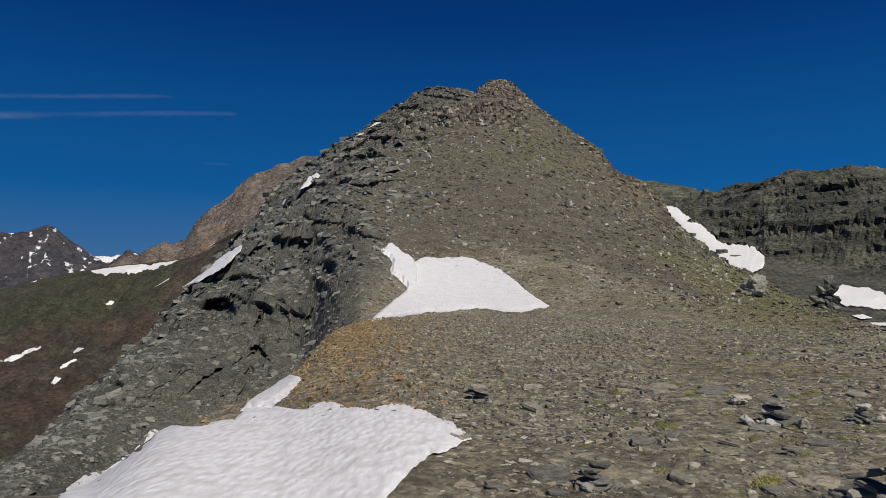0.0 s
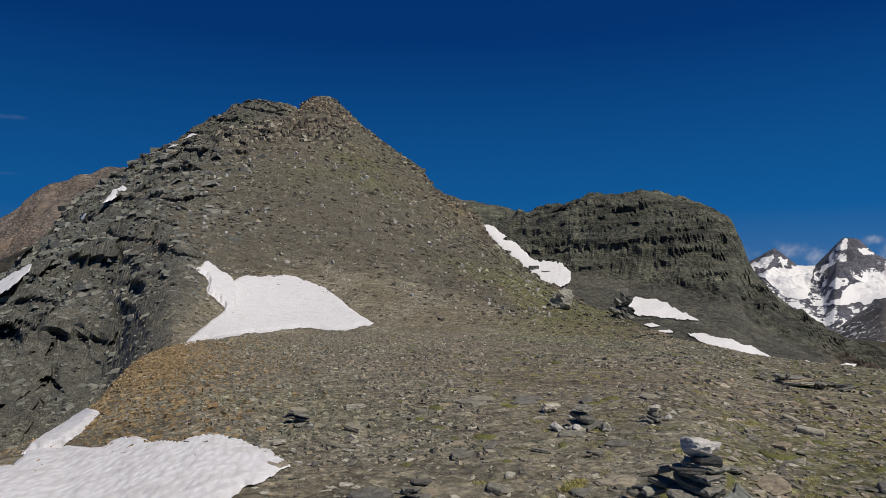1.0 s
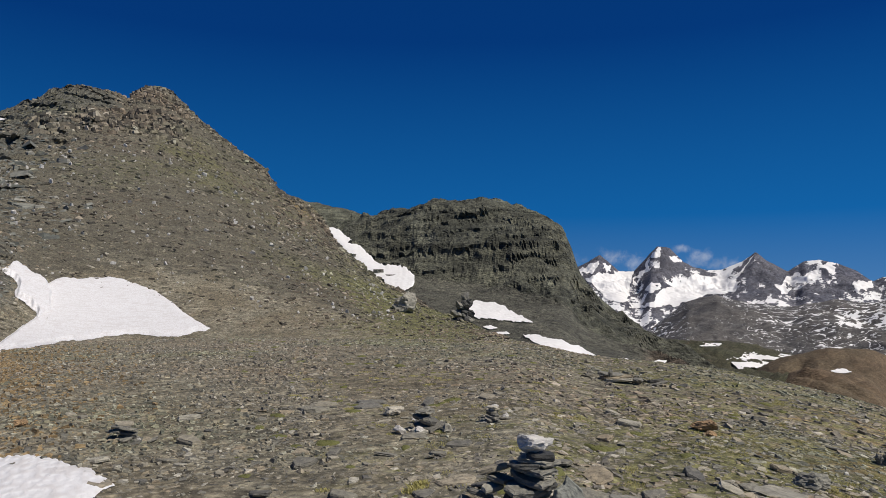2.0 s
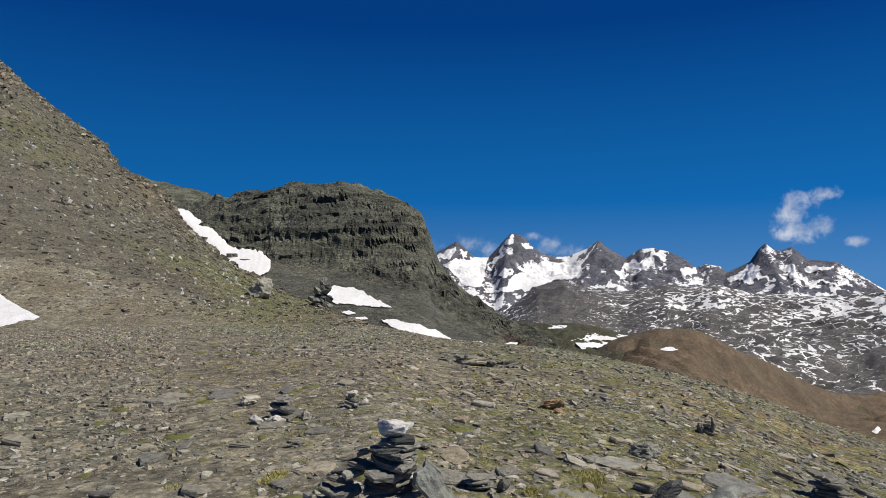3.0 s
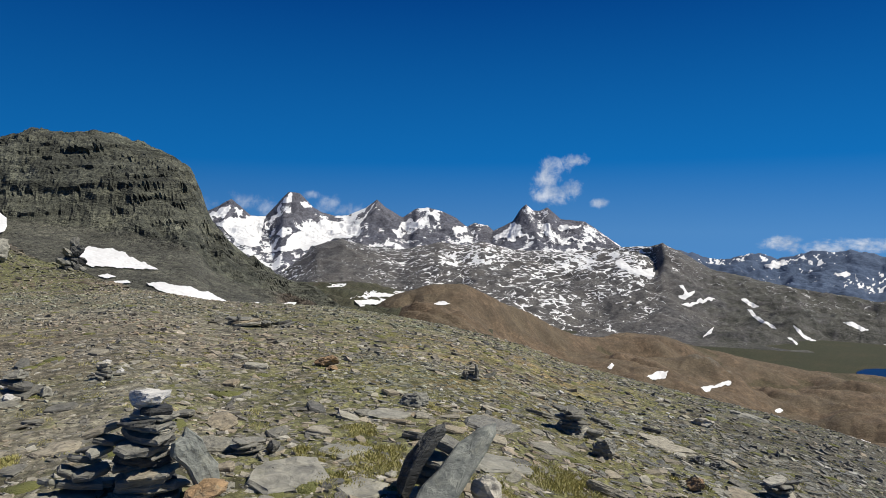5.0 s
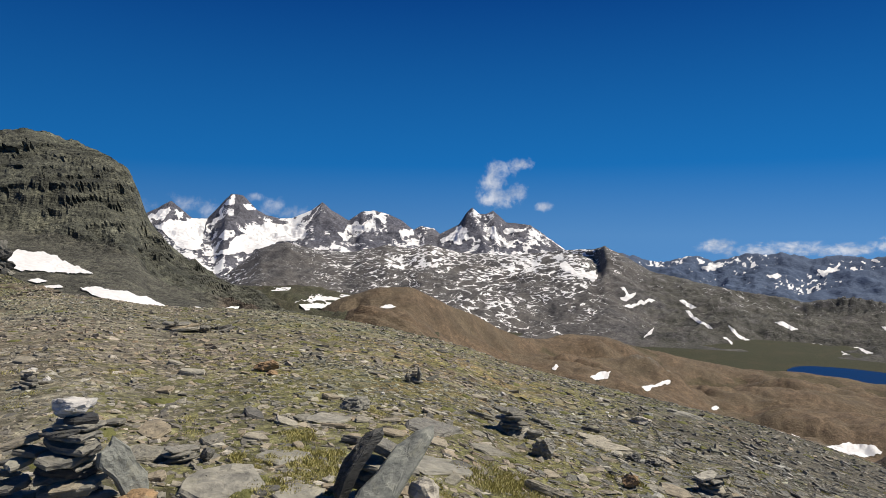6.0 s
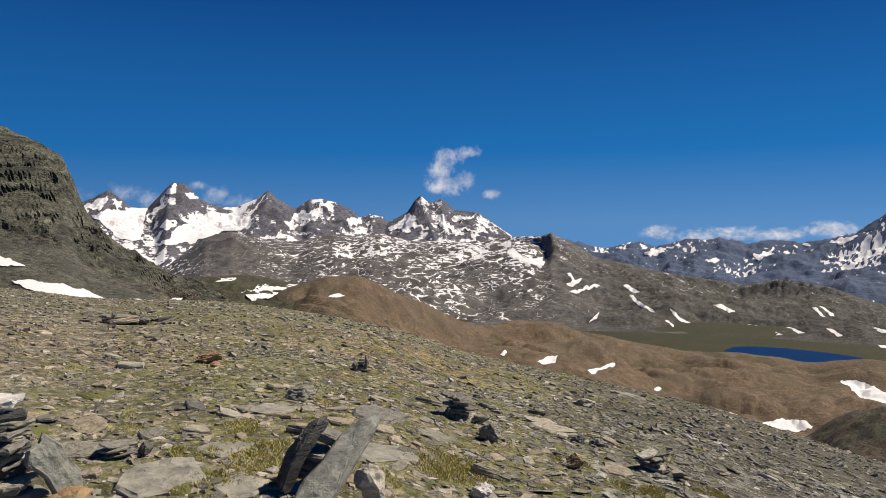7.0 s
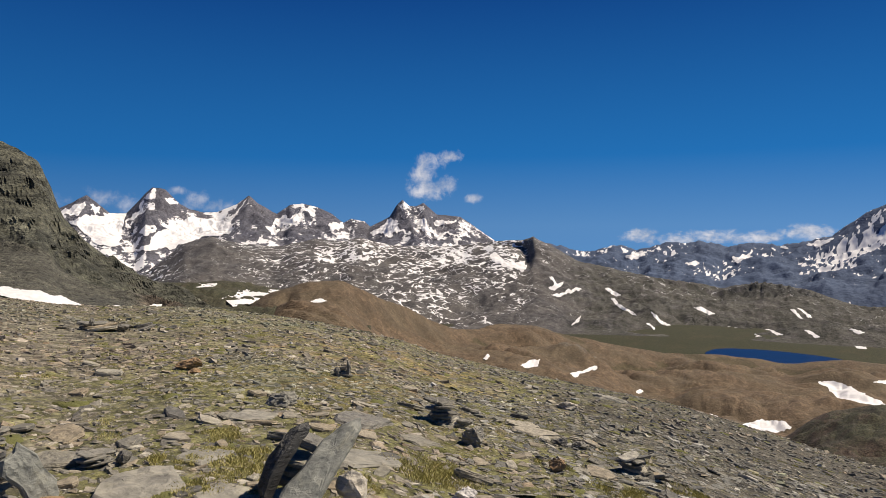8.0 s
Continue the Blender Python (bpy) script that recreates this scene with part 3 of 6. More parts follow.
PEAK_W = massif((-50, -18), 0.13, 70, [(-50, 0.5), (-38, 1.4), (-33, 1.9), (-32, 1.8), (-31, 2.2), (-30.1, 2.6), (-29.6, 2.4), (-28.4, 1.2), (-26.9, 0.1), (-26.1, -0.2), (-25.4, 0.4), (-24.8, 0.9), (-24.2, 0.6), (-23, -0.3), (-18, -0.8)],
                flat(3700, -50, -18), flat(-4, -50, -18), flat(2300, -50, -18), [(0, 0), (0.6, 0.5), (1, 1)], 60.0, 3.4, 0.2, 21.0, sharp=True)
PEAK_W.object("far_dark_peak", MAT_PEAK_W, "dark far peak with scattered snow patches", "mountain", kind="structure", attrs={"snow": 0.27 + 0.42 * fbm(PEAK_W.b * 2.6, PEAK_W.u * 16 - PEAK_W.b * 1.5, 3.0, 4, 0.6) + 0.08 * PEAK_W.u})
FAR_W = massif((-30, -20), 0.1, 24, [(-30, -0.2), (-27.2, 0.1), (-26.6, 0.3), (-25.9, 0.25), (-25.2, 0.4), (-24.4, 0.2), (-20, -0.4)], flat(4600, -30, -20), flat(-1.6, -30, -20), flat(4000, -30, -20), [(0, 0), (1, 1)], 45.0, 3.0, 0.12, 31.0, sharp=True)
FAR_W.object("distant_snowy_ridge", MAT_PEAK_W, "pale snow-covered ridge seen far through the gap", "mountain", kind="structure", attrs={"snow": 0.62 + 0.5 * fbm(FAR_W.b * 3, FAR_W.u * 5, 2.0, 4, 0.6)})

VALE_E = massif((40, 62), 0.14, 80, [(40, -3.4), (45.8, -4.1), (50.1, -4.2), (53.8, -4.8), (58, -6.4), (62, -9)], flat(680, 40, 62), flat(-9.5, 40, 62), flat(360, 40, 62), [(0, 0), (0.5, 0.42), (1, 1)], 9.0, 4.0, 0.06, 31.0)
VALE_E.object("green_knoll", MAT_VALLEY, "olive-green knoll in the hollow below the dome", "hill", attrs={"moss": 0.8 + 0 * VALE_E.u})

BROWN_E = massif((50, 112), 0.16, 120, [(50, -8), (53.2, -5.3), (54.6, -4.7), (57.3, -4.1), (59.2, -4.1), (61.5, -5.1), (64.8, -6.5), (68.6, -8.2), (70.5, -8.4), (73.3, -8.2), (76.1, -8.35), (79.4, -8.95), (82.5, -9.6), (86.9, -9.95),
                                        (89.4, -9.9), (92.3, -10.05), (95, -10.3), (97.9, -9.85), (101, -9.8), (112, -9.8)],
                 [(50, 520), (60, 540), (68, 680), (80, 880), (101, 1000), (112, 1000)], [(50, -14), (68, -19), (85, -22), (112, -22)], [(50, 280), (68, 280), (101, 330), (112, 330)],
                 [(0, 0), (0.45, 0.35), (0.7, 0.66), (0.9, 0.93), (1, 1)], 27.0, 4.6, 0.03, 41.0, 0.2, gain=0.49, grit=0.07, creased=True)
# Olive and painted shade follow the creases; more olive to the east.
BROWN_E.object("brown_hills", MAT_BROWN, "bare reddish-brown scree hills with eroded gullies", "hill", attrs={"moss": 0.05 + 0.9 * smooth(-0.46, -0.7, BROWN_E.w) * smooth(60, 66, BROWN_E.b) + 0.22 * smooth(68, 76, BROWN_E.b), "rock": 0.25 + 0.4 * smooth(0.35, 0.6, BROWN_E.w) * smooth(70, 80, BROWN_E.b)})

KNOLL_E = massif((84, 112), 0.14, 80, [(80, -21), (84, -19.5)] + [(92.55, -17.08), (94.69, -15.61), (96.75, -13.96), (98.91, -13.18), (101.25, -12.65)] + [(112, -12)], flat(330, 84, 112), flat(-24, 84, 112), flat(150, 84, 112), [(0, 0), (0.5, 0.5), (1, 1)], 7.0, 4.0, 0.1, 52.0)
KNOLL_E.object("dark_knoll", MAT_VALLEY, "dark olive-brown knoll below the saddle", "hill", attrs={"moss": 0.55 + 0.2 * KNOLL_E.w})

MID = massif((42, 114), 0.14, 150, [(42, -4.8), (44, -3.7), (46, -2.2), (47.3, -1.1), (49.4, -0.6), (52, -1.3), (54.6, -1.5), (57.4, -0.9), (59.5, -1.2), (61.1, -0.9), (63.9, -1.6), (67.7, -1.7), (70, -1.5), (71.5, -1.35)] + [(73.25, -1.15), (74.79, -1.15), (75.21, -1.01), (75.58, -0.82), (76.04, -1.11), (77.11, -1.58), (79.21, -2.92), (82.66, -3.62), (85.78, -4.29), (88.38, -4.67), (90.13, -5.06), (91.63, -4.66), (93.44, -4.55), (96.28, -4.82), (97.97, -5.39), (99.62, -5.9)] + [(114, -8)],
             [(42, 3100), (66, 3200), (76, 2900), (90, 2700), (114, 2500)], flat(-8.95, 42, 114), flat(1600, 42, 114), [(0, 0), (0.35, 0.26), (0.7, 0.62), (1, 1)], 48.0, 7.0, 0.08, 61.0, 0.18, sharp=True, gain=0.6, grit=0.3)
spur = 75.6 + 1.3 * (1 - MID.u)
MID.z -= 78 * smooth(0.05, -0.85, MID.b - spur) * np.exp(-np.abs(MID.b - spur) / 1.5) * smooth(0.60, 0.86, MID.u) * smooth(1.0, 0.985, MID.u)
rills = fbm(MID.b * 1.1 + MID.u * 5.0, MID.u * 4.0 - MID.b * 0.3, 8.0, 5, 0.58, ridged=True) * smooth(76, 79, MID.b) * smooth(0.05, 0.3, MID.u) * smooth(1.0, 0.85, MID.u)
ledge_rocks = np.exp(-((MID.b - 94.5) / 2.8) ** 4) * smooth(0.76, 0.82, MID.u) * smooth(0.97, 0.92, MID.u)
MID.z += 6 * rills + 20 * ledge_rocks * fbm(MID.b * 4.0, MID.u * 9, 4.0, 4, 0.6, ridged=True)
sway = 0.35 * fbm(MID.b * 0.7, MID.u * 5, 1.0, 3)
lay = fbm(MID.b * 1.1 + 2.2 * sway, MID.u * 21 + MID.b * 0.5 + 9 * sway, 2.0, 2, 0.45, ridged=True)
zone = fbm(MID.b * 0.45, MID.u * 4.0, 5.0, 3)
cover = 0.006 + 0.013 * smooth(0.08, 0.35, MID.u) + 0.018 * smooth(0.55, 0.85, MID.u) * smooth(53, 60, MID.b)
cover = cover * (0.10 + 0.90 * smooth(77.5, 74.5, MID.b)) * (1 - 0.92 * np.exp(-((MID.b - 48.6) / 2.4) ** 2) * smooth(0.15, 0.35, MID.u))
cover = cover * (1 - 0.95 * np.exp(-((MID.b - 75.4) / 1.0) ** 2) * smooth(0.45, 0.65, MID.u)) * np.clip(1 + 1.5 * zone, 0.15, 2.2) + 0.030 * np.exp(-((MID.b - 70.5) / 2.6) ** 2 - ((MID.u - 0.8) / 0.1) ** 2) + 0.010 * smooth(0.25, 0.5, lay) * smooth(76, 72, MID.b) * smooth(56, 62, MID.b)
# moss masks a darker grey-green tone over the eastern half.
MID.object("snow_streaked_mountain", MAT_MID, "grey mountainside streaked with melting snow", "mountain", attrs={"snow": cover, "moss": smooth(72, 82, MID.b) * 0.7 + 0 * MID.u, "dark": 1.1 * ledge_rocks})

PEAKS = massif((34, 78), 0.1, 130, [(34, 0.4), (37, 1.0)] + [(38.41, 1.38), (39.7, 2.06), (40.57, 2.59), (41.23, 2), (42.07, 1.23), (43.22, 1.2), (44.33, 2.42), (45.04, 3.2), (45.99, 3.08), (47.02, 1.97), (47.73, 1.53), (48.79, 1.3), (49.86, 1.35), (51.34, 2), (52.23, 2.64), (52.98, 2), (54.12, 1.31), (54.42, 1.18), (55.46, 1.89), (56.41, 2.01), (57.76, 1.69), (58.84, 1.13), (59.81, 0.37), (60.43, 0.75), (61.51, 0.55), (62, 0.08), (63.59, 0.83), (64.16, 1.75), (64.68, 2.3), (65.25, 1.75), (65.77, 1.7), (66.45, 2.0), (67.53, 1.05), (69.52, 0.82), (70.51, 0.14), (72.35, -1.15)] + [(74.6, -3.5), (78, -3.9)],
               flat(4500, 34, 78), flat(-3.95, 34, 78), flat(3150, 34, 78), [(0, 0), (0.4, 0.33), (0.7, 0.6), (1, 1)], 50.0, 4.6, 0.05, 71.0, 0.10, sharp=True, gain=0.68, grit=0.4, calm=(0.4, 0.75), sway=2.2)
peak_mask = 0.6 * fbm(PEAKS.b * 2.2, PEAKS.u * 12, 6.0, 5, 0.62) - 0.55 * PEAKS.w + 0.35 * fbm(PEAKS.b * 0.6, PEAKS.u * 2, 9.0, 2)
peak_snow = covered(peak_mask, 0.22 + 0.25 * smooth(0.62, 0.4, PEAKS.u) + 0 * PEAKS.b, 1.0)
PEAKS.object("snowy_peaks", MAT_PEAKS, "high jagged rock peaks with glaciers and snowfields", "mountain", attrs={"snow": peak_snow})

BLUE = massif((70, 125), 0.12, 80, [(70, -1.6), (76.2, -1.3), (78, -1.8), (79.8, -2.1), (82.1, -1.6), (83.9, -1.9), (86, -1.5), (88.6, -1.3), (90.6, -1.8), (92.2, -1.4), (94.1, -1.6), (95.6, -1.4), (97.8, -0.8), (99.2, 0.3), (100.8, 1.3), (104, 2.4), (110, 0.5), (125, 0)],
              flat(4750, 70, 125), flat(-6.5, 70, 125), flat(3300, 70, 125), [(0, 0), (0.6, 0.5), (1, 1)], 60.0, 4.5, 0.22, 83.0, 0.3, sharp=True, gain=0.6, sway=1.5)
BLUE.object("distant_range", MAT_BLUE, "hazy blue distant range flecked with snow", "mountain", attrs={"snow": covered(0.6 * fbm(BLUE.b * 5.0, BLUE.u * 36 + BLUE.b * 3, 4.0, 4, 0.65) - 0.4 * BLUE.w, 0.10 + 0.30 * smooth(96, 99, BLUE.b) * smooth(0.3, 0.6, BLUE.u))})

# ---------------------------------------------------------------- water
def lake():
    n = Nodes("deep_blue_water")
    n.bsdf.inputs["IOR"].default_value = 1.33
    mat = n.done((0.003, 0.02, 0.075), 0.35, n.bump(n.noise(0.5, 3), 0.3, 0.2), 0.3)
    m = 90
    ang = np.linspace(0, 2 * np.pi, m, endpoint=False)
    c = towards(94.0, 0, 1420)
    across, along = Vector((c.y, -c.x, 0)).normalized(), c.normalized()
    w = 1 + 0.12 * fbm(np.cos(ang) * 1.4, np.sin(ang) * 1.4, 0.3, 4)
    co = [c + across * float(125 * math.cos(a) * k) + along * float(75 * math.sin(a) * k * (1 - 0.35 * math.cos(a))) for a, k in zip(ang, w)]
    bm = bmesh.new()
    bm.faces.new([bm.verts.new((v.x, v.y, -249.0)) for v in co])
    me = bpy.data.meshes.new("lake")
    bm.to_mesh(me)
    bm.free()
    me.materials.append(mat)
    tagged(new("lake", me), "deep blue mountain lake on the valley floor", "lake", kind="structure")


lake()


# ---------------------------------------------------------------- clouds
def cloud(name, label, lobes, scale, stretch, soft, strength, ragged=1.7):
    """A far cloud at the back of the sky: lobes of (bearing, climb, half width, half height)."""
    L = np.array(lobes)
    b = np.linspace((L[:, 0] - 2.2 * L[:, 2]).min(), (L[:, 0] + 2.2 * L[:, 2]).max(), 90)
    c = np.linspace((L[:, 1] - 2.2 * L[:, 3]).min(), (L[:, 1] + 2.2 * L[:, 3]).max(), 50)[:, None]
    body = 0
    for lb, lc, hw, hh in lobes:
        body = np.maximum(body, np.exp(-(((b - lb) / hw) ** 2 + ((c - lc) / hh) ** 2)))
    body = body * (smooth(0, 0.12, np.linspace(0, 1, 90)) * smooth(1, 0.88, np.linspace(0, 1, 90)) * (smooth(0, 0.12, np.linspace(0, 1, 50)) * smooth(1, 0.88, np.linspace(0, 1, 50)))[:, None])
    rb, rc = np.radians(b + 0 * c), np.radians(c + 0 * b)
    co = 4880 * np.stack([np.sin(rb) * np.cos(rc), np.cos(rb) * np.cos(rc), np.sin(rc)], -1)
    n = Nodes(name + "_vapour_glow")
    f = n.math("ADD", n.attr("body"), n.math("MULTIPLY", n.math("SUBTRACT", n.noise(scale, 6, 0.6, 0.25, stretch=stretch), 0.5), ragged))
    alpha = n.math("MULTIPLY", n.step(f, 0.42, 0.42 + soft), strength)
    # Cloud light is painted: noise picks sunlit or grey tones for the glow.
    lit = n.ramp(n.noise(scale * 0.7, 5, 0.6, stretch=stretch), [(0.35, (0.42, 0.47, 0.56)), (0.65, (0.80, 0.81, 0.84))])
    t = n.t
    glow, clear, both = t.nodes.new("ShaderNodeEmission"), t.nodes.new("ShaderNodeBsdfTransparent"), t.nodes.new("ShaderNodeMixShader")
    n.link(lit, glow.inputs[0])
    n.link(alpha, both.inputs[0])
    n.link(clear.outputs[0], both.inputs[1])
    n.link(glow.outputs[0], both.inputs[2])
    n.link(both.outputs[0], t.nodes["Material Output"].inputs["Surface"])
    ob = new(name, mesh_from(name, co.reshape(-1, 3), grid_quads(50, 90), n.mat, True, {"body": body}))
    ob.visible_shadow = False
    tagged(ob, label, "cloud", kind="structure")


cloud("cumulus_cloud", "small white fair-weather cloud over the peaks", [(67.0, 3.15, 2.3, 1.15), (66.0, 2.95, 1.5, 0.8), (68.2, 3.5, 1.4, 0.9), (66.5, 4.4, 1.6, 1.3), (67.2, 5.5, 1.6, 1.0), (68.5, 5.9, 1.3, 0.7)], 0.011, None, 0.95, 0.8, 1.7)
cloud("cumulus_puff", "tiny white cloud puff", [(70.5, 2.38, 1.0, 0.5)], 0.014, None, 0.8, 0.62, 1.4)
cloud("peak_clouds", "pale clouds behind the snowy peaks", [(41.9, 2.4, 1.5, 1.0), (43.4, 1.9, 1.3, 1.0), (38.6, 2.0, 1.0, 0.8), (48.3, 2.3, 1.4, 0.9), (49.9, 1.8, 1.5, 0.8), (47.0, 3.0, 1.0, 0.5)], 0.012, None, 1.0, 0.5)
cloud("horizon_clouds", "low band of clouds over the distant range", [(84.2, -0.8, 1.7, 0.8), (87.0, -1.1, 2.6, 0.6), (89.8, -0.9, 2.6, 0.75), (93.0, -1.0, 2.8, 0.6), (96.2, -0.65, 2.6, 0.8)], 0.012, (1, 1, 1.6), 0.8, 0.75)
streaks = [(b, 11.4 + 0.121 * (b + 33.2), 1.3, 0.24) for b in np.arange(-34.5, -22.0, 0.8)]
streaks += [(b, 10.05 + 0.155 * (b + 33.2) - 0.0030 * (b + 33.2) ** 2, 1.3, 0.3) for b in np.arange(-34.5, -17.0, 0.8)]
cloud("cirrus_streaks", "thin cirrus streaks in a deep blue sky", streaks + [(-18.4, 7.72, 1.8, 0.2)], 0.0014, (1, 1, 4), 1.5, 0.22, 1.5)

# ---------------------------------------------------------------- stones
rng = np.random.default_rng(7)


def slate_material(name, stops, lichen=0.35, per="island", wet=0.75, grain=14.0, drift=None, layered=3.5, relief=0.8):
    n = Nodes(name)
    r = n.island() if per == "island" else n.own()
    col = n.ramp(r, stops)
    lay = n.noise(grain, 5, 0.65, 0.3, stretch=(1, 1, layered))
    col = n.mix(1.0, col, n.ramp(lay, [(0.28, (0.55, 0.55, 0.56)), (0.5, (1, 1, 1)), (0.72, (1.45, 1.42, 1.36))]), "MULTIPLY")
    if drift:
        col = n.mix(1.0, col, n.ramp(n.noise(drift, 3, 0.6, 0.4), [(0.36, (1.06, 0.97, 0.92)), (0.5, (1.0, 1.0, 1.0)), (0.64, (0.93, 1.03, 0.86))]), "MULTIPLY")
    spots = n.noise(grain * 0.55, 6, 0.7, 0.6)
    col = n.mix(n.math("MULTIPLY", n.step(spots, 0.54, 0.66), lichen), col, n.mix(n.noise(grain * 0.2, 2), (0.20, 0.20, 0.13), (0.30, 0.27, 0.20)))
    return n.done(col, wet, n.bump(n.math("ADD", lay, n.math("MULTIPLY", spots, 0.6)), relief, 0.03), 0.35)


GREYS = [(0.0, (0.11, 0.106, 0.095)), (0.2, (0.16, 0.153, 0.13)), (0.45, (0.23, 0.217, 0.175)), (0.62, (0.275, 0.25, 0.195)), (0.75, (0.29, 0.24, 0.165)), (0.9, (0.34, 0.32, 0.26)), (1.0, (0.46, 0.435, 0.37))]
HILLS = [(0.0, (0.045, 0.043, 0.038)), (0.25, (0.095, 0.085, 0.068)), (0.5, (0.145, 0.128, 0.10)), (0.75, (0.20, 0.174, 0.13)), (0.92, (0.29, 0.26, 0.20)), (1.0, (0.42, 0.39, 0.32))]
CRAGS = [(0.0, (0.06, 0.064, 0.058)), (0.25, (0.115, 0.122, 0.11)), (0.55, (0.175, 0.182, 0.16)), (0.85, (0.22, 0.218, 0.187)), (1.0, (0.28, 0.27, 0.235))]
MAT_CHIPS = slate_material("slate_chips", GREYS, 0.25, drift=0.15)
# Same greys toned down: darker slate, with lens vignetting worked into the tone.
MAT_CHIPS_DARK = slate_material("dark_slate_chips", [(p, (0.76 * c[0], 0.79 * c[1], 0.83 * c[2])) for p, c in GREYS], 0.2)
MAT_SLATE = slate_material("slate_slabs", GREYS, per="own")
MAT_HILL = slate_material("hill_scree", HILLS, 0.3, grain=3.0, wet=0.9, drift=0.05)
MAT_CRAG = slate_material("crag_blocks", CRAGS, 0.25, grain=2.0, wet=0.9)
MAT_DOME_ROCK = slate_material("dome_rock", [(0.0, (0.05, 0.052, 0.046)), (0.5, (0.105, 0.105, 0.09)), (1.0, (0.17, 0.165, 0.14))], 0.2, grain=0.6, wet=0.9)
MAT_DARK = slate_material("dark_slate", [(0.0, (0.145, 0.14, 0.122)), (1.0, (0.24, 0.228, 0.19))], 0.2, "own", 0.6)
MAT_BLACK = slate_material("blackish_slate", [(0.0, (0.05, 0.05, 0.048)), (1.0, (0.085, 0.084, 0.078))], 0.25, "own", 0.65)
MAT_PALE = slate_material("pale_grey_slate", [(0.0, (0.21, 0.203, 0.17)), (1.0, (0.29, 0.275, 0.228))], 0.5, "own", 0.7, 7.0, layered=1.2, relief=0.6)
MAT_GREENISH = slate_material("greenish_slate", [(0.0, (0.165, 0.172, 0.15)), (1.0, (0.205, 0.21, 0.182))], 0.3, "own", 0.55, 9.0, layered=1.6, relief=0.5)
MAT_QUARTZ = slate_material("white_quartz", [(0.0, (0.44, 0.42, 0.39)), (1.0, (0.54, 0.52, 0.49))], 0.7, "own", 0.6, 9.0)
MAT_CREAM = slate_material("cream_stone", [(0.0, (0.40, 0.37, 0.30)), (1.0, (0.46, 0.42, 0.35))], 0.4, "own", 0.85, 9.0)
MAT_OCHRE = slate_material("ochre_stone", [(0.0, (0.27, 0.18, 0.10)), (1.0, (0.36, 0.24, 0.13))], 0.4, "own", 0.85)
MAT_OCHRE_BITS = slate_material("ochre_gravel", [(0.0, (0.17, 0.12, 0.062)), (0.5, (0.27, 0.192, 0.098)), (1.0, (0.36, 0.275, 0.155))], 0.2)
MAT_WHITE_BITS = slate_material("pale_scree", [(0.0, (0.36, 0.35, 0.32)), (1.0, (0.62, 0.60, 0.57))], 0.2)


def frames_on(land, x, y, eps):
    h = land.height(x, y)
    dx = (land.height(x + eps, y) - land.height(x - eps, y)) / (2 * eps)
    dy = (land.height(x, y + eps) - land.height(x, y - eps)) / (2 * eps)
    nrm = np.stack([-dx, -dy, np.ones_like(dx)], -1)
    return h, nrm / np.linalg.norm(nrm, axis=-1, keepdims=True)


def debris(name, land, x, y, size, mat, label, category, tilt=10.0, thick=(0.12, 0.35), sink=0.3, bed=None, eps=0.15, along=0.5, k=5):
    """Many broken slabs lying on the land: one mesh that nobody could count."""
    n = len(x)
    h, nrm = frames_on(land, x, y, eps)
    if bed is not None:
        nrm = nrm * (1 - along) + np.array(bed) * along
    nrm = nrm + np.tan(np.radians(tilt)) * rng.normal(0, 0.6, (n, 3)) * np.array([1, 1, 0.3])
    nrm /= np.linalg.norm(nrm, axis=1, keepdims=True)
    a = rng.uniform(0, 2 * np.pi, n)
    t1 = np.stack([np.cos(a), np.sin(a), 0 * a], -1)
    t1 -= nrm * (t1 * nrm).sum(1, keepdims=True)
    t1 /= np.linalg.norm(t1, axis=1, keepdims=True)
    t2 = np.cross(nrm, t1)
    ang = (np.arange(k) / k * 2 * np.pi)[None] + rng.uniform(-0.38, 0.38, (n, k))
    rad_ = rng.uniform(0.5, 1.25, (n, k)) * size[:, None] * 0.5
    asp = rng.uniform(0.32, 0.95, n)[:, None]
    px, py = np.cos(ang) * rad_, np.sin(ang) * rad_ * asp
    th = size * rng.uniform(*thick, n)
    base = np.stack([x, y, h], -1) - nrm * (th * sink)[:, None]
    low = base[:, None] + px[..., None] * t1[:, None] + py[..., None] * t2[:, None]
    inset = rng.uniform(0.6, 0.98, (n, k, 1))
    lift = (th[:, None] * rng.uniform(0.75, 1.15, (n, k)))[..., None]
    top = base[:, None] + px[..., None] * inset * t1[:, None] + py[..., None] * inset * t2[:, None] + lift * nrm[:, None]
    co = np.concatenate([low, top], 1)
    tri = []
    for i in range(k):
        j = (i + 1) % k
        tri += [(i, j, k + j), (i, k + j, k + i)]
    tri += [(k, k + i, k + i + 1) for i in range(1, k - 1)]
    f = (np.array(tri)[None] + (np.arange(n) * 2 * k)[:, None, None]).reshape(-1, 3)
    ob = new(name, mesh_from(name, co.reshape(-1, 3), f, mat, False))
    return tagged(ob, label, category, kind="stuff")


def scatter(n, b0, b1, r0, r1, power=0.0):
    """Bearings and distances, thinning out by distance to the given power."""
    b = rng.uniform(b0, b1, n)
    u = rng.uniform(0, 1, n)
    e = 2.0 - power
    d = (r0 ** e + (r1 ** e - r0 ** e) * u) ** (1 / e) if abs(e) > 1e-6 else r0 * (r1 / r0) ** u
    return d * np.sin(np.radians(b)), d * np.cos(np.radians(b)), b, d


def skewed(n, lo, hi, p=2.2):
    return lo * (hi / lo) ** (rng.uniform(0, 1, n) ** p)


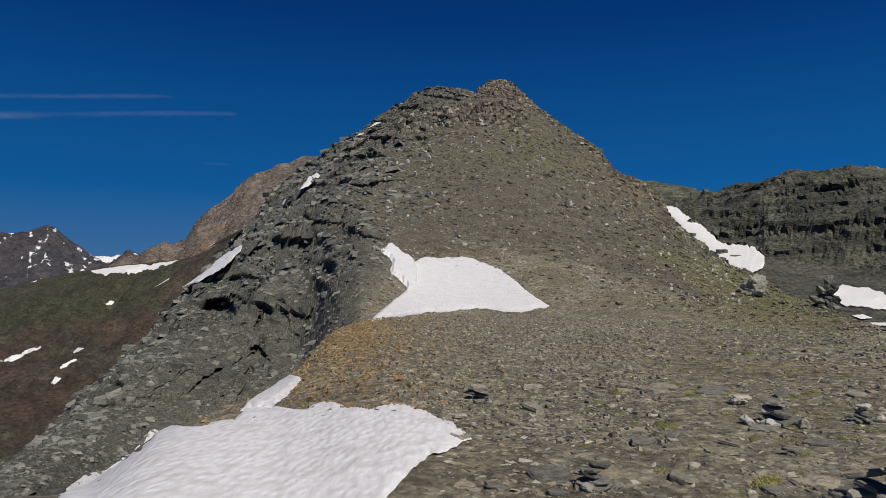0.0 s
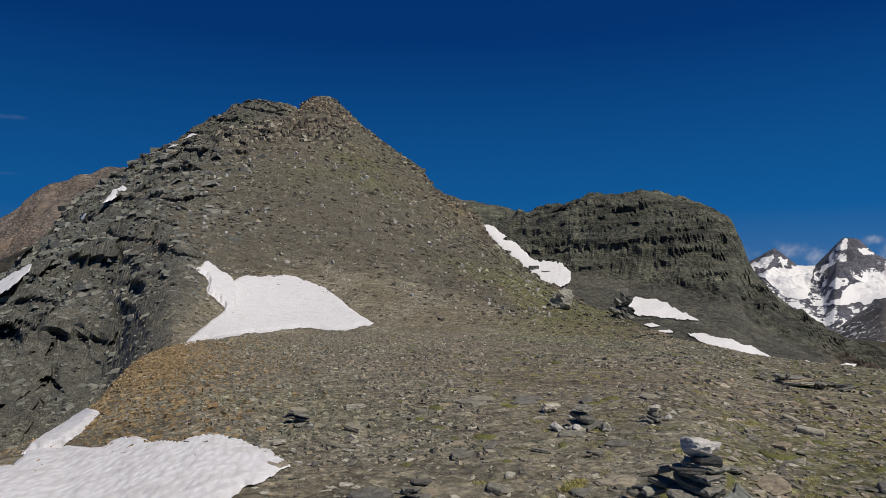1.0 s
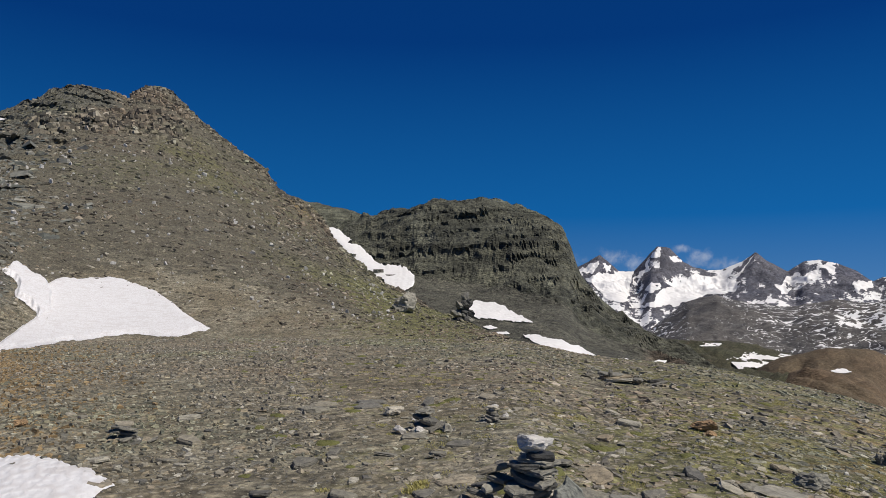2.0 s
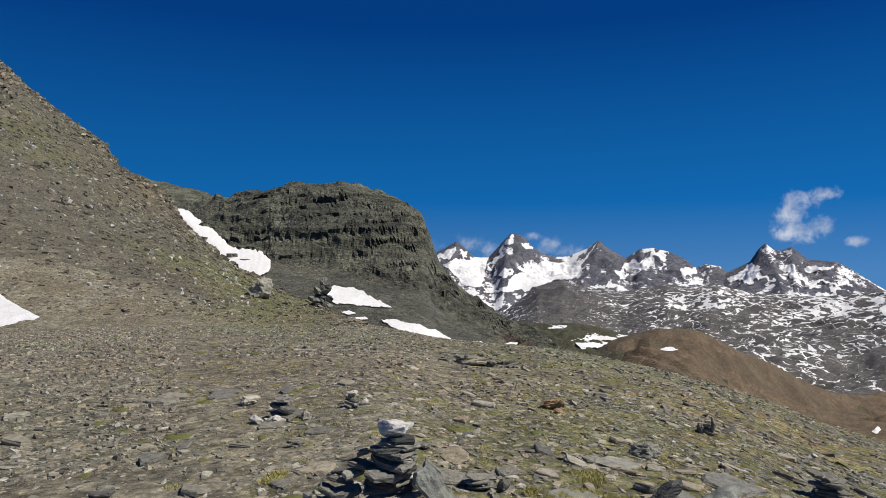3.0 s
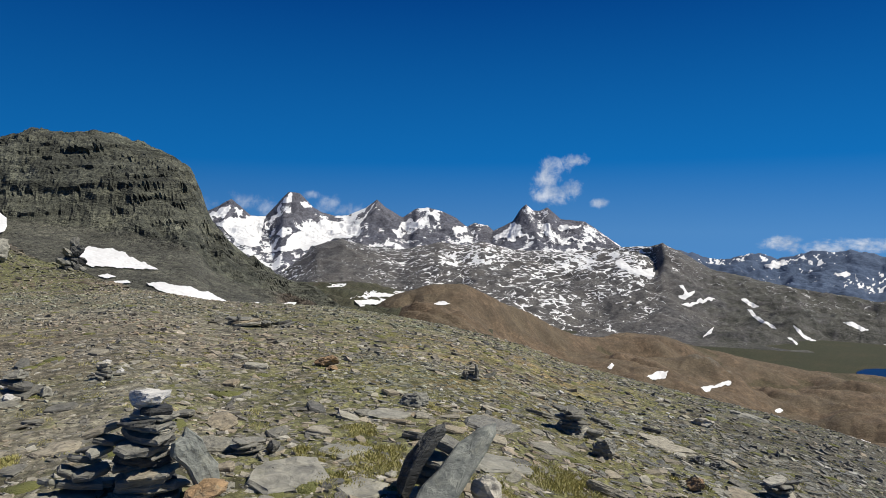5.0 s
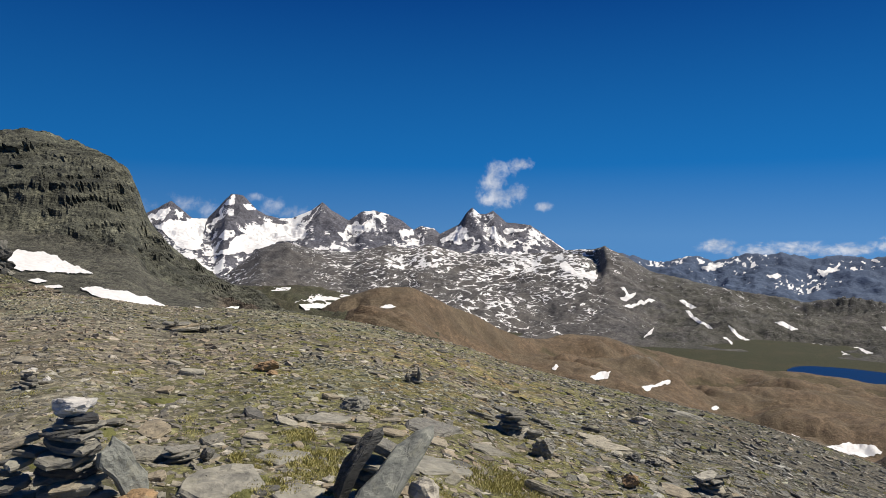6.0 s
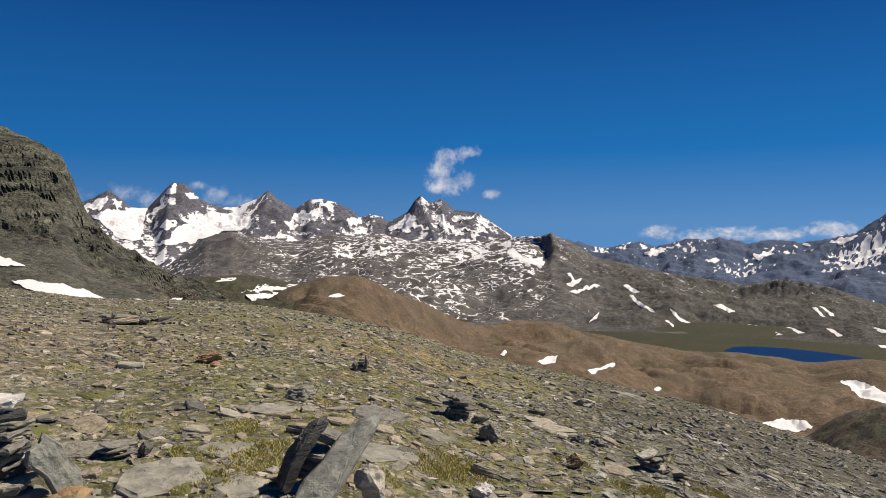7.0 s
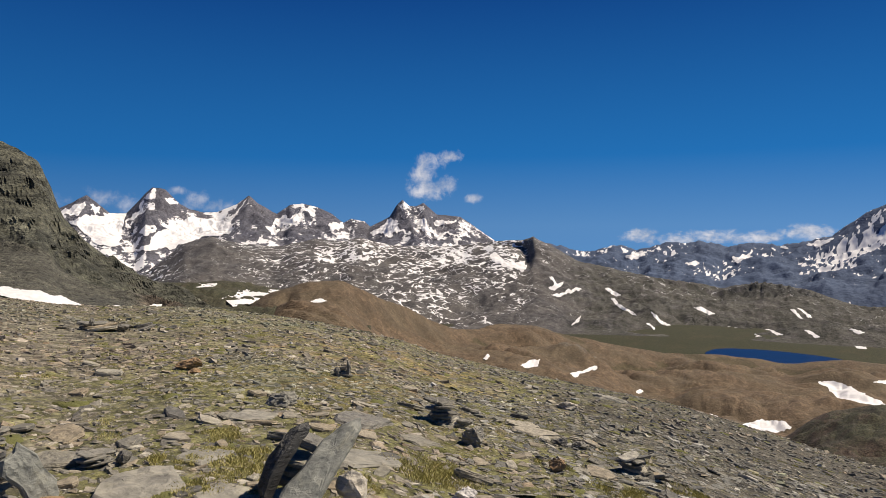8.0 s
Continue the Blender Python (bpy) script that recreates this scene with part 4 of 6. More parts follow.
x, y, b, d = scatter(46000, -20, 103, 2.2, 11, 0.75)
size = skewed(len(x), 0.022, 0.19, 2.1) * (0.6 + 0.4 * smooth(15, 40, b))
steep = 0.8 * smooth(60, 82, b + 9 * fbm(x / 3, y / 3, 2.0, 3)) > rng.uniform(0, 1, len(x))
pale, dark = ((b > -1) | (d > 9)) & ~steep, steep
debris("slate_chips", GROUND, x[pale], y[pale], size[pale], MAT_CHIPS, "flat grey and tan slate chips strewn over stony ground", "stones", 15, (0.05, 0.15), 0.2, eps=0.2, k=4)
debris("dark_slate_chips", GROUND, x[dark], y[dark], 1.25 * size[dark], MAT_CHIPS_DARK, "flat dark grey slate plates covering the falling slope", "stones", 15, (0.04, 0.13), 0.2, eps=0.2, k=5)
x, y, b, d = scatter(45000, -12, 103, 9.5, 42, 1.05)
keep = rng.uniform(0, 1, len(x)) > 0.7 * np.exp(-((b + 8) / 5.0) ** 2 - ((d - 21) / 9) ** 2)
x, y, b = x[keep], y[keep], b[keep]
size = skewed(len(x), 0.045, 0.27, 2.5) * (0.55 + 0.45 * smooth(12, 45, b))
steep = 0.8 * smooth(60, 82, b + 9 * fbm(x / 3, y / 3, 2.0, 3)) > rng.uniform(0, 1, len(x))
debris("slate_debris", GROUND, x[~steep], y[~steep], size[~steep], MAT_CHIPS, "grey and tan slate debris covering the open saddle", "stones", 20, (0.08, 0.24), 0.2, eps=0.4, k=4)
debris("dark_slate_debris", GROUND, x[steep], y[steep], size[steep], MAT_CHIPS_DARK, "dark grey slate debris on the falling slope", "stones", 20, (0.07, 0.2), 0.2, eps=0.4, k=4)

x, y, b, d = scatter(17000, -7, 38, 13, 44, 0.7)
keep = (b > -2) | (d > 24)
x, y = x[keep], y[keep]
debris("foot_scree", GROUND, x, y, skewed(len(x), 0.05, 0.19, 2.0), MAT_CHIPS, "grey-brown broken scree at the foot of the hill", "scree", 26, (0.12, 0.34), 0.2, eps=0.4, k=3)
x, y, b, d = scatter(30000, -20, 5, 7, 32, 0.9)
keep = rng.uniform(0, 1, len(x)) < 1.3 * np.exp(-((b + 8.5) / 7.0) ** 2 - ((d - 18) / 11) ** 2)
x, y = x[keep], y[keep]
debris("ochre_gravel", GROUND, x, y, skewed(len(x), 0.03, 0.15, 2.0), MAT_OCHRE_BITS, "ochre-brown gravel on the mound by the snow", "stones", 28, (0.2, 0.45), 0.25, eps=0.4, k=3)
x, y, b, d = scatter(13000, -6, 18, 6, 26, 0.9)
debris("gravel", GROUND, x, y, skewed(len(x), 0.03, 0.14, 2.0), MAT_CHIPS, "grey-brown gravel beside the old snow", "stones", 26, (0.15, 0.4), 0.2, eps=0.4, k=3)

x, y, b, d = scatter(3000, -180, 180, 0.4, 12, 0.9)
away_side = (b < -20) | (b > 103) | (d < 2.2)
debris("scattered_chips", GROUND, x[away_side], y[away_side], skewed(away_side.sum(), 0.03, 0.2, 2.2), MAT_CHIPS, "slate chips on the ground all round", "stones", 18, (0.06, 0.22), 0.3, eps=0.2, k=4)


def on_hill(n, b0, b1, v0, v1):
    """Points on the hill between the rim of the saddle (0) and the crest (1)."""
    b = rng.uniform(b0, b1, n)
    v = rng.uniform(v0, v1, n)
    dr, dc = knots(b, RIM_AWAY), knots(b, CREST_AWAY)
    d = dr + (dc - dr) * v
    return d * np.sin(np.radians(b)), d * np.cos(np.radians(b)), b, v


x, y, b, v = on_hill(30000, -10, 33, 0.03, 1.0)
keep = rng.uniform(0, 1, len(x)) > 0.6 * smooth(19, 29, b)
x, y, v = x[keep], y[keep], v[keep]
debris("hill_scree", GROUND, x, y, skewed(len(x), 0.2, 1.35, 2.4) * np.clip(np.hypot(x, y) / 95, 0.2, 1.35), MAT_HILL, "dark broken scree covering the pyramid hill", "scree", 24, (0.08, 0.25), 0.25, eps=0.8, k=3)
for name, n, lo, hi, thick, along, label, category in (("crag_rubble", 11500, 0.003, 0.012, (0.1, 0.32), 0.6, "grey-green rubble on the ledges of the crag", "rubble"),
                                                       ("crag_blocks", 2600, 0.009, 0.029, (0.12, 0.32), 0.85, "flat grey-green rock slabs of the broken crag", "rocks")):
    x, y, b, v = on_hill(n, -33, 3, 0.08, 1.0)
    keep = rng.uniform(0, 1, n) < smooth(1.0, -7.0, b + 5 * fbm(x / 18, y / 18, 1.0, 3) + 4 * v)
    x, y = x[keep], y[keep]
    debris(name, GROUND, x, y, skewed(len(x), lo, hi, 1.8) * np.hypot(x, y), MAT_CRAG, label, category, 18, thick, 0.35, bed=(-0.16, 0.05, 1.0), eps=1.2, along=along, k=4)
x, y, b, v = on_hill(1500, -4, 7, 0.64, 0.82)
debris("hill_outcrop", GROUND, x, y, skewed(len(x), 0.4, 2.4, 2.0), MAT_HILL, "layered rock outcrop across the hill", "rocks", 12, (0.25, 0.5), 0.3, bed=(-0.16, 0.05, 1.0), eps=1.0, along=0.8)
x, y, b, v = on_hill(700, 2.6, 7, 0.88, 0.99)
debris("summit_rocks", GROUND, x, y, skewed(len(x), 0.4, 1.5, 1.8), MAT_HILL, "jagged dark rocks of the summit", "rocks", 20, (0.25, 0.6), 0.3, bed=(-0.1, 0.1, 1.0), eps=1.0, along=0.8)
x, y, b, v = on_hill(560, -6, 24, 0.06, 0.6)
debris("pale_boulders", GROUND, x, y, skewed(len(x), 0.22, 0.95, 2.2) * np.clip(np.hypot(x, y) / 110, 0.25, 1.1), MAT_WHITE_BITS, "pale boulders dotted over the hillside", "stones", 20, (0.4, 0.7), 0.1, eps=0.8)
x, y, b, v = on_hill(900, 5.6, 26, 0.9, 0.99)
debris("ridge_rocks", GROUND, x, y, skewed(len(x), 0.4, 1.7, 2.0), MAT_HILL, "broken rocks along the crest of the ridge", "rocks", 30, (0.2, 0.5), 0.3, bed=(-0.16, 0.05, 1.0), eps=1.0, along=0.6)
x, y, b, d = scatter(130, 0, 100, 7, 36, 0.6)
debris("pale_stones", GROUND, x, y, skewed(len(x), 0.04, 0.15, 1.8), MAT_WHITE_BITS, "small white stones among the slate", "stones", 20, (0.25, 0.45), 0.1, eps=0.3)


bd, ud = rng.uniform(16, 52, 4200), rng.uniform(0.02, 0.955, 4200)
jd = np.clip(np.searchsorted(DOME.b, bd), 0, len(DOME.b) - 1)
dd = DOME.r[np.clip((ud * 159).astype(int), 0, 159), jd]
x, y = dd * np.sin(np.radians(bd)), dd * np.cos(np.radians(bd))
debris("dome_rocks", DOME, x, y, skewed(len(x), 0.0015, 0.006, 2.4) * dd, MAT_DOME_ROCK, "broken dark rocks on the dome's ledges and scree", "rocks", 14, (0.12, 0.35), 0.45, bed=(-0.1, 0.05, 1.0), eps=3.0, along=0.5)


# ---------------------------------------------------------------- snow
def largest(mask):
    """The biggest connected piece of a grid's marked cells."""
    left, best = mask.copy(), []
    while left.any():
        todo = [tuple(np.argwhere(left)[0])]
        left[todo[0]] = False
        piece = []
        while todo:
            i, j = todo.pop()
            piece.append((i, j))
            for k in ((i + 1, j), (i - 1, j), (i, j + 1), (i, j - 1)):
                if 0 <= k[0] < mask.shape[0] and 0 <= k[1] < mask.shape[1] and left[k]:
                    left[k] = False
                    todo.append(k)
        best = max(best, piece, key=len)
    out = np.zeros(mask.shape, bool)
    for k in best:
        out[k] = True
    return out


def drape(outline, land, label, mat, thick, fine=3, ragged=0.12, lift=0.0, settle=0, name="snow_patch"):
    """Snow that follows every fold of the land within an outline of (bearing, climb) corners."""
    o = np.array(outline)
    j0, j1 = np.searchsorted(land.b, [o[:, 0].min() - 0.3, o[:, 0].max() + 0.3])
    last_row = land.r.shape[0] - 10 if land is not GROUND else len(r1) + len(r2)
    bi = np.linspace(max(j0 - 1, 0), min(j1, len(land.b) - 1), fine * (min(j1, len(land.b) - 1) - max(j0 - 1, 0)) + 1)
    ri = np.linspace(0, last_row, fine * last_row + 1)

    def spread(field):
        cols_ = np.clip(bi.astype(int), 0, field.shape[1] - 2)
        f = field[:, cols_] * (1 - (bi - cols_)) + field[:, cols_ + 1] * (bi - cols_)
        rows_ = np.clip(ri.astype(int), 0, field.shape[0] - 2)
        w = (ri - rows_)[:, None]
        return f[rows_] * (1 - w) + f[rows_ + 1] * w

    flat_z = land.z.copy()
    for _ in range(settle):
        flat_z[1:-1, 1:-1] = (flat_z[1:-1, 1:-1] * 2 + flat_z[:-2, 1:-1] + flat_z[2:, 1:-1] + flat_z[1:-1, :-2] + flat_z[1:-1, 2:]) / 6
    r, z = spread(land.r), spread(flat_z)
    b = np.interp(bi, np.arange(len(land.b)), land.b) + 0 * r
    c = np.degrees(np.arctan2(z - EYE, r))
    tall, wide = np.ptp(o[:, 1]), np.ptp(o[:, 0])
    near_rows = np.nonzero(((c > o[:, 1].min() - 0.3) & (c < o[:, 1].max() + 0.3)).any(1))[0]
    if not len(near_rows):
        return None
    a0, a1 = near_rows[0], near_rows[-1] + 1
    r, z, b, c = r[a0:a1], z[a0:a1], b[a0:a1], c[a0:a1]
    shake = ragged * min(tall, wide) * 1.6
    px = b + shake * fbm(b / tall * 2.5, c / tall * 2.5, 1.0, 4, 0.6)
    py = c + shake * fbm(b / tall * 2.5, c / tall * 2.5, 8.0, 4, 0.6)
    inside = np.zeros(px.shape, bool)
    gap = np.full(px.shape, 99.0)
    for (xa, ya), (xb, yb) in zip(o, np.roll(o, -1, 0)):
        k = np.clip(((px - xa) * (xb - xa) + (py - ya) * (yb - ya)) / ((xb - xa) ** 2 + (yb - ya) ** 2), 0, 1)
        gap = np.minimum(gap, np.hypot(px - xa - k * (xb - xa), py - ya - k * (yb - ya)))
        if abs(yb - ya) > 1e-9:
            inside ^= ((ya > py) != (yb > py)) & (px < (xb - xa) * (py - ya) / (yb - ya) + xa)
    inside = largest(inside)
    x, y = r * np.sin(np.radians(b)), r * np.cos(np.radians(b))
    top = z + (lift + 0.3 * thick) * (np.clip(gap / 0.25, 0.25, 1.0) if land is GROUND else 1.0)
    co = np.stack([x, y, top], -1)
    # corners just outside are drawn in to the rim
    out, drawn = co.copy(), inside.copy()
    for axis, step in ((0, 1), (0, -1), (1, 1), (1, -1)):
        near, gap_in, co_in = (np.roll(a, step, axis) for a in (inside, gap, co))
        edge = np.zeros(near.shape, bool)
        edge[1:-1, 1:-1] = (near & ~drawn)[1:-1, 1:-1]
        w = (gap / (gap + gap_in + 1e-9))[edge][:, None]
        out[edge] = co[edge] * (1 - w) + co_in[edge] * w - np.array([0, 0, 0.12 * lift])
        drawn |= edge
    co = out.reshape(-1, 3)
    quads = grid_quads(*r.shape)
    quads = quads[drawn.ravel()[quads].all(1)]
    if not len(quads):
        return None
    used, back = np.unique(quads, return_inverse=True)
    me = mesh_from(name, co[used], back.reshape(-1, 4), mat, True)
    return tagged(new(name, me), label, "snow patch", group="snow patches")


def bank(outline, land, label, mat):
    """A drift of snow that bridges the blocks of a broken slope."""
    o = np.array(outline)
    spots = np.concatenate([o, 0.6 * o + 0.4 * o.mean(0)])
    far = np.array([land.at(*p).xy.length for p in spots])
    far = np.clip(far, 0.75 * np.median(far), 1.3 * np.median(far))
    fit = np.linalg.lstsq(np.c_[spots, np.ones(len(spots))], far, rcond=None)[0]
    cols, rows = 60, 9
    bs = np.linspace(o[:, 0].min(), o[:, 0].max(), cols + 2)[1:-1]
    pts = np.zeros((rows, cols, 3))
    for j, bb in enumerate(bs):
        cuts = [ca + (cc - ca) * (bb - ba) / (bc - ba) for (ba, ca), (bc, cc) in zip(o, np.roll(o, -1, 0)) if (ba - bb) * (bc - bb) < 0]
        tall = max(cuts) - min(cuts)
        lo, hi = (c + 0.18 * tall * float(fbm(bb * 6, k, 0.2, 3)) for c, k in ((min(cuts), 1.3), (max(cuts), 7.3)))
        for i, c in enumerate(np.linspace(lo, hi, rows)):
            d = fit @ (bb, c, 1.0) * (0.962 - 0.012 * math.sin(math.pi * i / (rows - 1)))
            pts[i, j] = (d * math.sin(radians(bb)), d * math.cos(radians(bb)), EYE + d * math.tan(radians(c)))
    return tagged(new("snow_patch", mesh_from("snow_patch", pts.reshape(-1, 3), grid_quads(rows, cols), mat, True)), label, "snow patch", group="snow patches")


drape([(-30.62, -17.33), (-29.22, -16.79), (-25.92, -15.49), (-23.42, -13.95), (-22.84, -13.26), (-17.45, -12.07), (-16.08, -11.4), (-14.14, -11.4), (-10.35, -11.34), (-7.57, -11.75), (-3.82, -12.14), (-0.97, -13.03), (0.69, -13.42), (2.17, -14.63), (0.48, -15.32), (-2.58, -16.55), (-4.21, -17.91), (-5.82, -19.55), (-6.49, -21.17), (-30.58, -18.79)], GROUND, "large old snow patch with a dimpled, dirty surface", MAT_SNOW, 0.0, 2, 0.06, 0.035)
drape([(-17.02, -12.1), (-15.74, -10.9), (-14.07, -9.99), (-13.01, -9.12), (-11.88, -9.6), (-12.86, -10.38), (-13.96, -11.4), (-14.39, -12)], GROUND, "tongue of old snow against ochre soil", MAT_SNOW, 0.0, 3, 0.05, 0.08)
drape([(-6.03, -4.93), (-3.94, -2.99), (-2.63, -1.79), (-3.0, 0.0), (-1.9, 0.5), (0.3, 0.72), (2.6, 0.35), (4.81, -0.33), (7.41, -2.61), (8.91, -3.52), (6.72, -3.94), (3.66, -3.8), (-0.61, -3.9), (-3.92, -4.5)], GROUND, "bright snow patch at the foot of the pyramid hill", MAT_SNOW, 0.0, 3, 0.045, 0.13, 5)
drape([(-5.12, 0.97), (-3.99, 1.37), (-2.94, 0.57), (-2.07, -0.51), (-2.29, -2.12), (-2.9, -2.7), (-3.71, -1.95), (-4.44, -0.87)], GROUND, "steep crusted snow bank against the crag", MAT_SNOW, 0.0, 3, 0.12, 0.35)
bank([(-21.01, -2.1), (-19.78, -1.21), (-17.89, 0.52), (-16.39, 1.45), (-16.6, 0.85), (-17.66, -0.3), (-19.77, -1.66)], GROUND, "narrow snow strip on the crag flank", MAT_SNOW_FAR)
for strip in ([(-19.06, 1.17), (-17.7, 1.97), (-16.32, 2.78), (-16.49, 2.45), (-17.91, 1.51)], [(-12.08, 5.89), (-11.32, 6.94), (-10.63, 7.38), (-10.31, 7.16), (-11.31, 6.29)], [(-7.61, 10.39), (-7.14, 10.73), (-6.72, 10.79), (-6.95, 10.5)], [(-6.39, 11.17), (-5.83, 11.69), (-5.31, 11.66), (-5.83, 11.32)], [(-23.13, -2.18), (-21.85, -1.31), (-21.93, -1.53), (-22.85, -2.01)], [(-13.6, 4.83), (-13.34, 5.25), (-13.02, 5.17), (-13.28, 4.7)]):
    bank(strip, GROUND, "thin snow remnant along the rocky ridge", MAT_SNOW_FAR)
drape([(-29.91, -1.03), (-27.73, -0.56), (-25.84, -0.38), (-23.09, -0.18), (-19.9, 0.8), (-20.0, 0.6), (-21.88, -0.15), (-24.27, -0.97), (-25.83, -1.15), (-27.36, -0.77)], VALE_W, "broad snow band on the far valley rim", MAT_SNOW_FAR, 0.3, 3)
for strip in ([(-32.07, -1.56), (-31.32, -1.24), (-30.55, -1.2), (-30.75, -1.65), (-31.31, -1.64)], [(-32.89, -7.17), (-31.55, -6.54), (-29.81, -5.91), (-30.86, -6.58), (-32.22, -7.21)], [(-26.32, -3.36), (-25.94, -3.06), (-25.48, -3.2), (-25.94, -3.4)], [(-29.34, -8.04), (-28.99, -7.57), (-28.15, -7.3), (-27.78, -7.23), (-28.69, -7.84)], [(-29.75, -8.97), (-29.4, -8.52), (-28.96, -8.63), (-29.21, -9.09)], [(-28.53, -6.95), (-27.98, -6.44), (-27.54, -6.5), (-28.16, -6.88)], [(-33.66, -2.11), (-32.33, -1.76), (-31.65, -1.72), (-33, -2.11)]):
    drape(strip, VALE_W, "small snow remnant in the side valley", MAT_SNOW_FAR, 0.5, 3)
bank([(17.4, 5.03), (18.73, 4.74), (20.38, 3.55), (21.55, 2.45), (22.25, 1.79), (24.34, 1.68), (25.34, 0.83), (25.15, -0.01), (24.09, -0.38), (22.7, -0), (21.3, 0.94), (19.66, 2.37)], DOME, "long snow tongue in the gully below the ridge", MAT_SNOW_FAR)
for b, c, w, t in ((20.1, 2.55, 2.4, 0.4), (22.2, 1.25, 3.6, 0.5), (23.2, 0.85, 4.4, 0.4), (22.7, 0.4, 2.8, 0.3)):
    show = DOME.at(b, c) * 0.952 + Vector((0, 0, EYE * 0.048))
    g = random.Random(int(b * 10))
    tagged(new("rock_island", mesh_from("rock_island", [(show.x + w * 0.5 * math.cos(a) * g.uniform(0.7, 1.2), show.y + w * 0.5 * math.sin(a) * g.uniform(0.7, 1.2), show.z + up + g.uniform(-0.25, 0.25) * t) for up in (-t, t) for a in np.arange(9) * 0.698],
                                      [(i, (i + 1) % 9, 9 + (i + 1) % 9, 9 + i) for i in range(9)] + [(9, 10 + i, 11 + i, 12 + i) for i in range(0, 6, 2)], MAT_DOME_ROCK, False)), "dark rock showing through the snow tongue", "rock", "rocks in the snow")
drape([(29.29, -2.07), (30.4, -1.29), (31.93, -1.37), (33.2, -2.03), (35.08, -3.12), (33.19, -2.93), (30.6, -2.74)], DOME, "snow field on the scree below the dome", MAT_SNOW_FAR, 0.0, 3, 0.08, 0.3, 4)
drape([(34.16, -4.11), (35.62, -4.13), (37.47, -4.53), (39.33, -5.21), (40.27, -5.78), (37.47, -5.56), (35.16, -4.77)], DOME, "low snow field at the edge of the saddle", MAT_SNOW_FAR, 0.0, 3, 0.08, 0.3, 4)
for strip in ([(30.88, -3.45), (31.55, -3.33), (32.22, -3.57), (31.55, -3.69)], [(31.55, -3.92), (32.89, -3.86), (33.25, -4.05), (32, -4.16)], [(41.69, -5.94), (42.39, -5.81), (43.01, -6.04), (42.16, -6.27)], [(44.29, -6.19), (45, -5.87), (45.71, -5.92), (45.24, -6.29)]):
    drape(strip, DOME, "small snow remnant on the dome scree", MAT_SNOW_FAR, 0.0, 3, 0.08, 0.3, 4)
drape([(49.98, -5.73), (50.93, -5.25), (51.87, -5.06), (52.57, -5.33), (53.74, -5.14), (54.82, -4.66), (54.54, -5.22), (53.51, -5.88), (51.87, -6.27), (50.69, -6.19)], VALE_E, "snow field in the hollow below the dome", MAT_SNOW_FAR, 1.2, 3, 0.15, 0.4, 8)
drape([(47.62, -4.6), (48.33, -4.37), (49.75, -4.41), (49.51, -4.65), (48.33, -4.7)], VALE_E, "thin snow strip on the green knoll", MAT_SNOW_FAR, 1.0, 3, 0.1, 0.4, 8)
for strip in ([(56.9, -6.12), (57.69, -5.86), (58.47, -6.07), (57.68, -6.23)],
              [(74.46, -11.6), (75.31, -11.12), (76.25, -10.97), (75.87, -11.57), (75.16, -11.77)],
              [(78.57, -12.05), (79.82, -11.79), (80.73, -11.44), (80.78, -11.66), (79.59, -12.11), (78.9, -12.4)],
              [(83.75, -13.31), (84.19, -13.11), (84.5, -13.22), (84.1, -13.51)],
              [(71.37, -11.07), (71.71, -10.6), (71.99, -10.79), (71.7, -11.16)]):
    drape(strip, BROWN_E, "snow remnant in a fold of the brown hills", MAT_SNOW_FAR, 0.6, 3, 0.11, 0.3)
for strip in ([(96.91, -11.48), (98.18, -11.43), (99.25, -11.87), (101.25, -12.61), (101.99, -12.89), (100.99, -12.91), (98.91, -12.78), (97.83, -12.27)],
              [(89.44, -14.59), (89.77, -14.43), (90.18, -14.69), (89.85, -14.85)],
              [(91.82, -15.2), (93.13, -14.65), (94.68, -14.6), (95.26, -15.06), (94.11, -15.6), (92.54, -15.45)],
              [(100.29, -11.21), (101.23, -10.94), (101.97, -10.86), (101.24, -11.25)]):
    drape(strip, BROWN_E, "snow remnant in a fold of the brown hills", MAT_SNOW_FAR, 0.6, 3, 0.11, 0.3)
for strip in ([(81.33, -5.2), (81.69, -5.06), (82.72, -5.69), (82.32, -5.79)],
              [(81.91, -5.89), (82.23, -5.93), (83.21, -6.73), (84.14, -7.52), (83.65, -7.36), (82.68, -6.7)],
              [(84.97, -7.05), (85.24, -7.08), (86.28, -7.86), (87.56, -8.83), (87.14, -8.67), (85.85, -7.83)],
              [(84.63, -7.82), (84.89, -7.86), (85.67, -8.55), (85.33, -8.48)],
              [(78.67, -8.39), (79.04, -7.73), (79.5, -7.36), (79.32, -7.82)],
              [(88.15, -6.5), (88.82, -6.43), (89.82, -6.93), (89.45, -7.07)],
              [(90.6, -7.9), (91.29, -7.95), (93.2, -8.49), (92.69, -8.56)],
              [(93.36, -7.93), (93.74, -7.95), (94.67, -8.31), (94.21, -8.38)]):
    drape(strip, MID, "long snow streak in a far gully", MAT_SNOW_FAR, 0.5, 3, 0.1, 0.5)
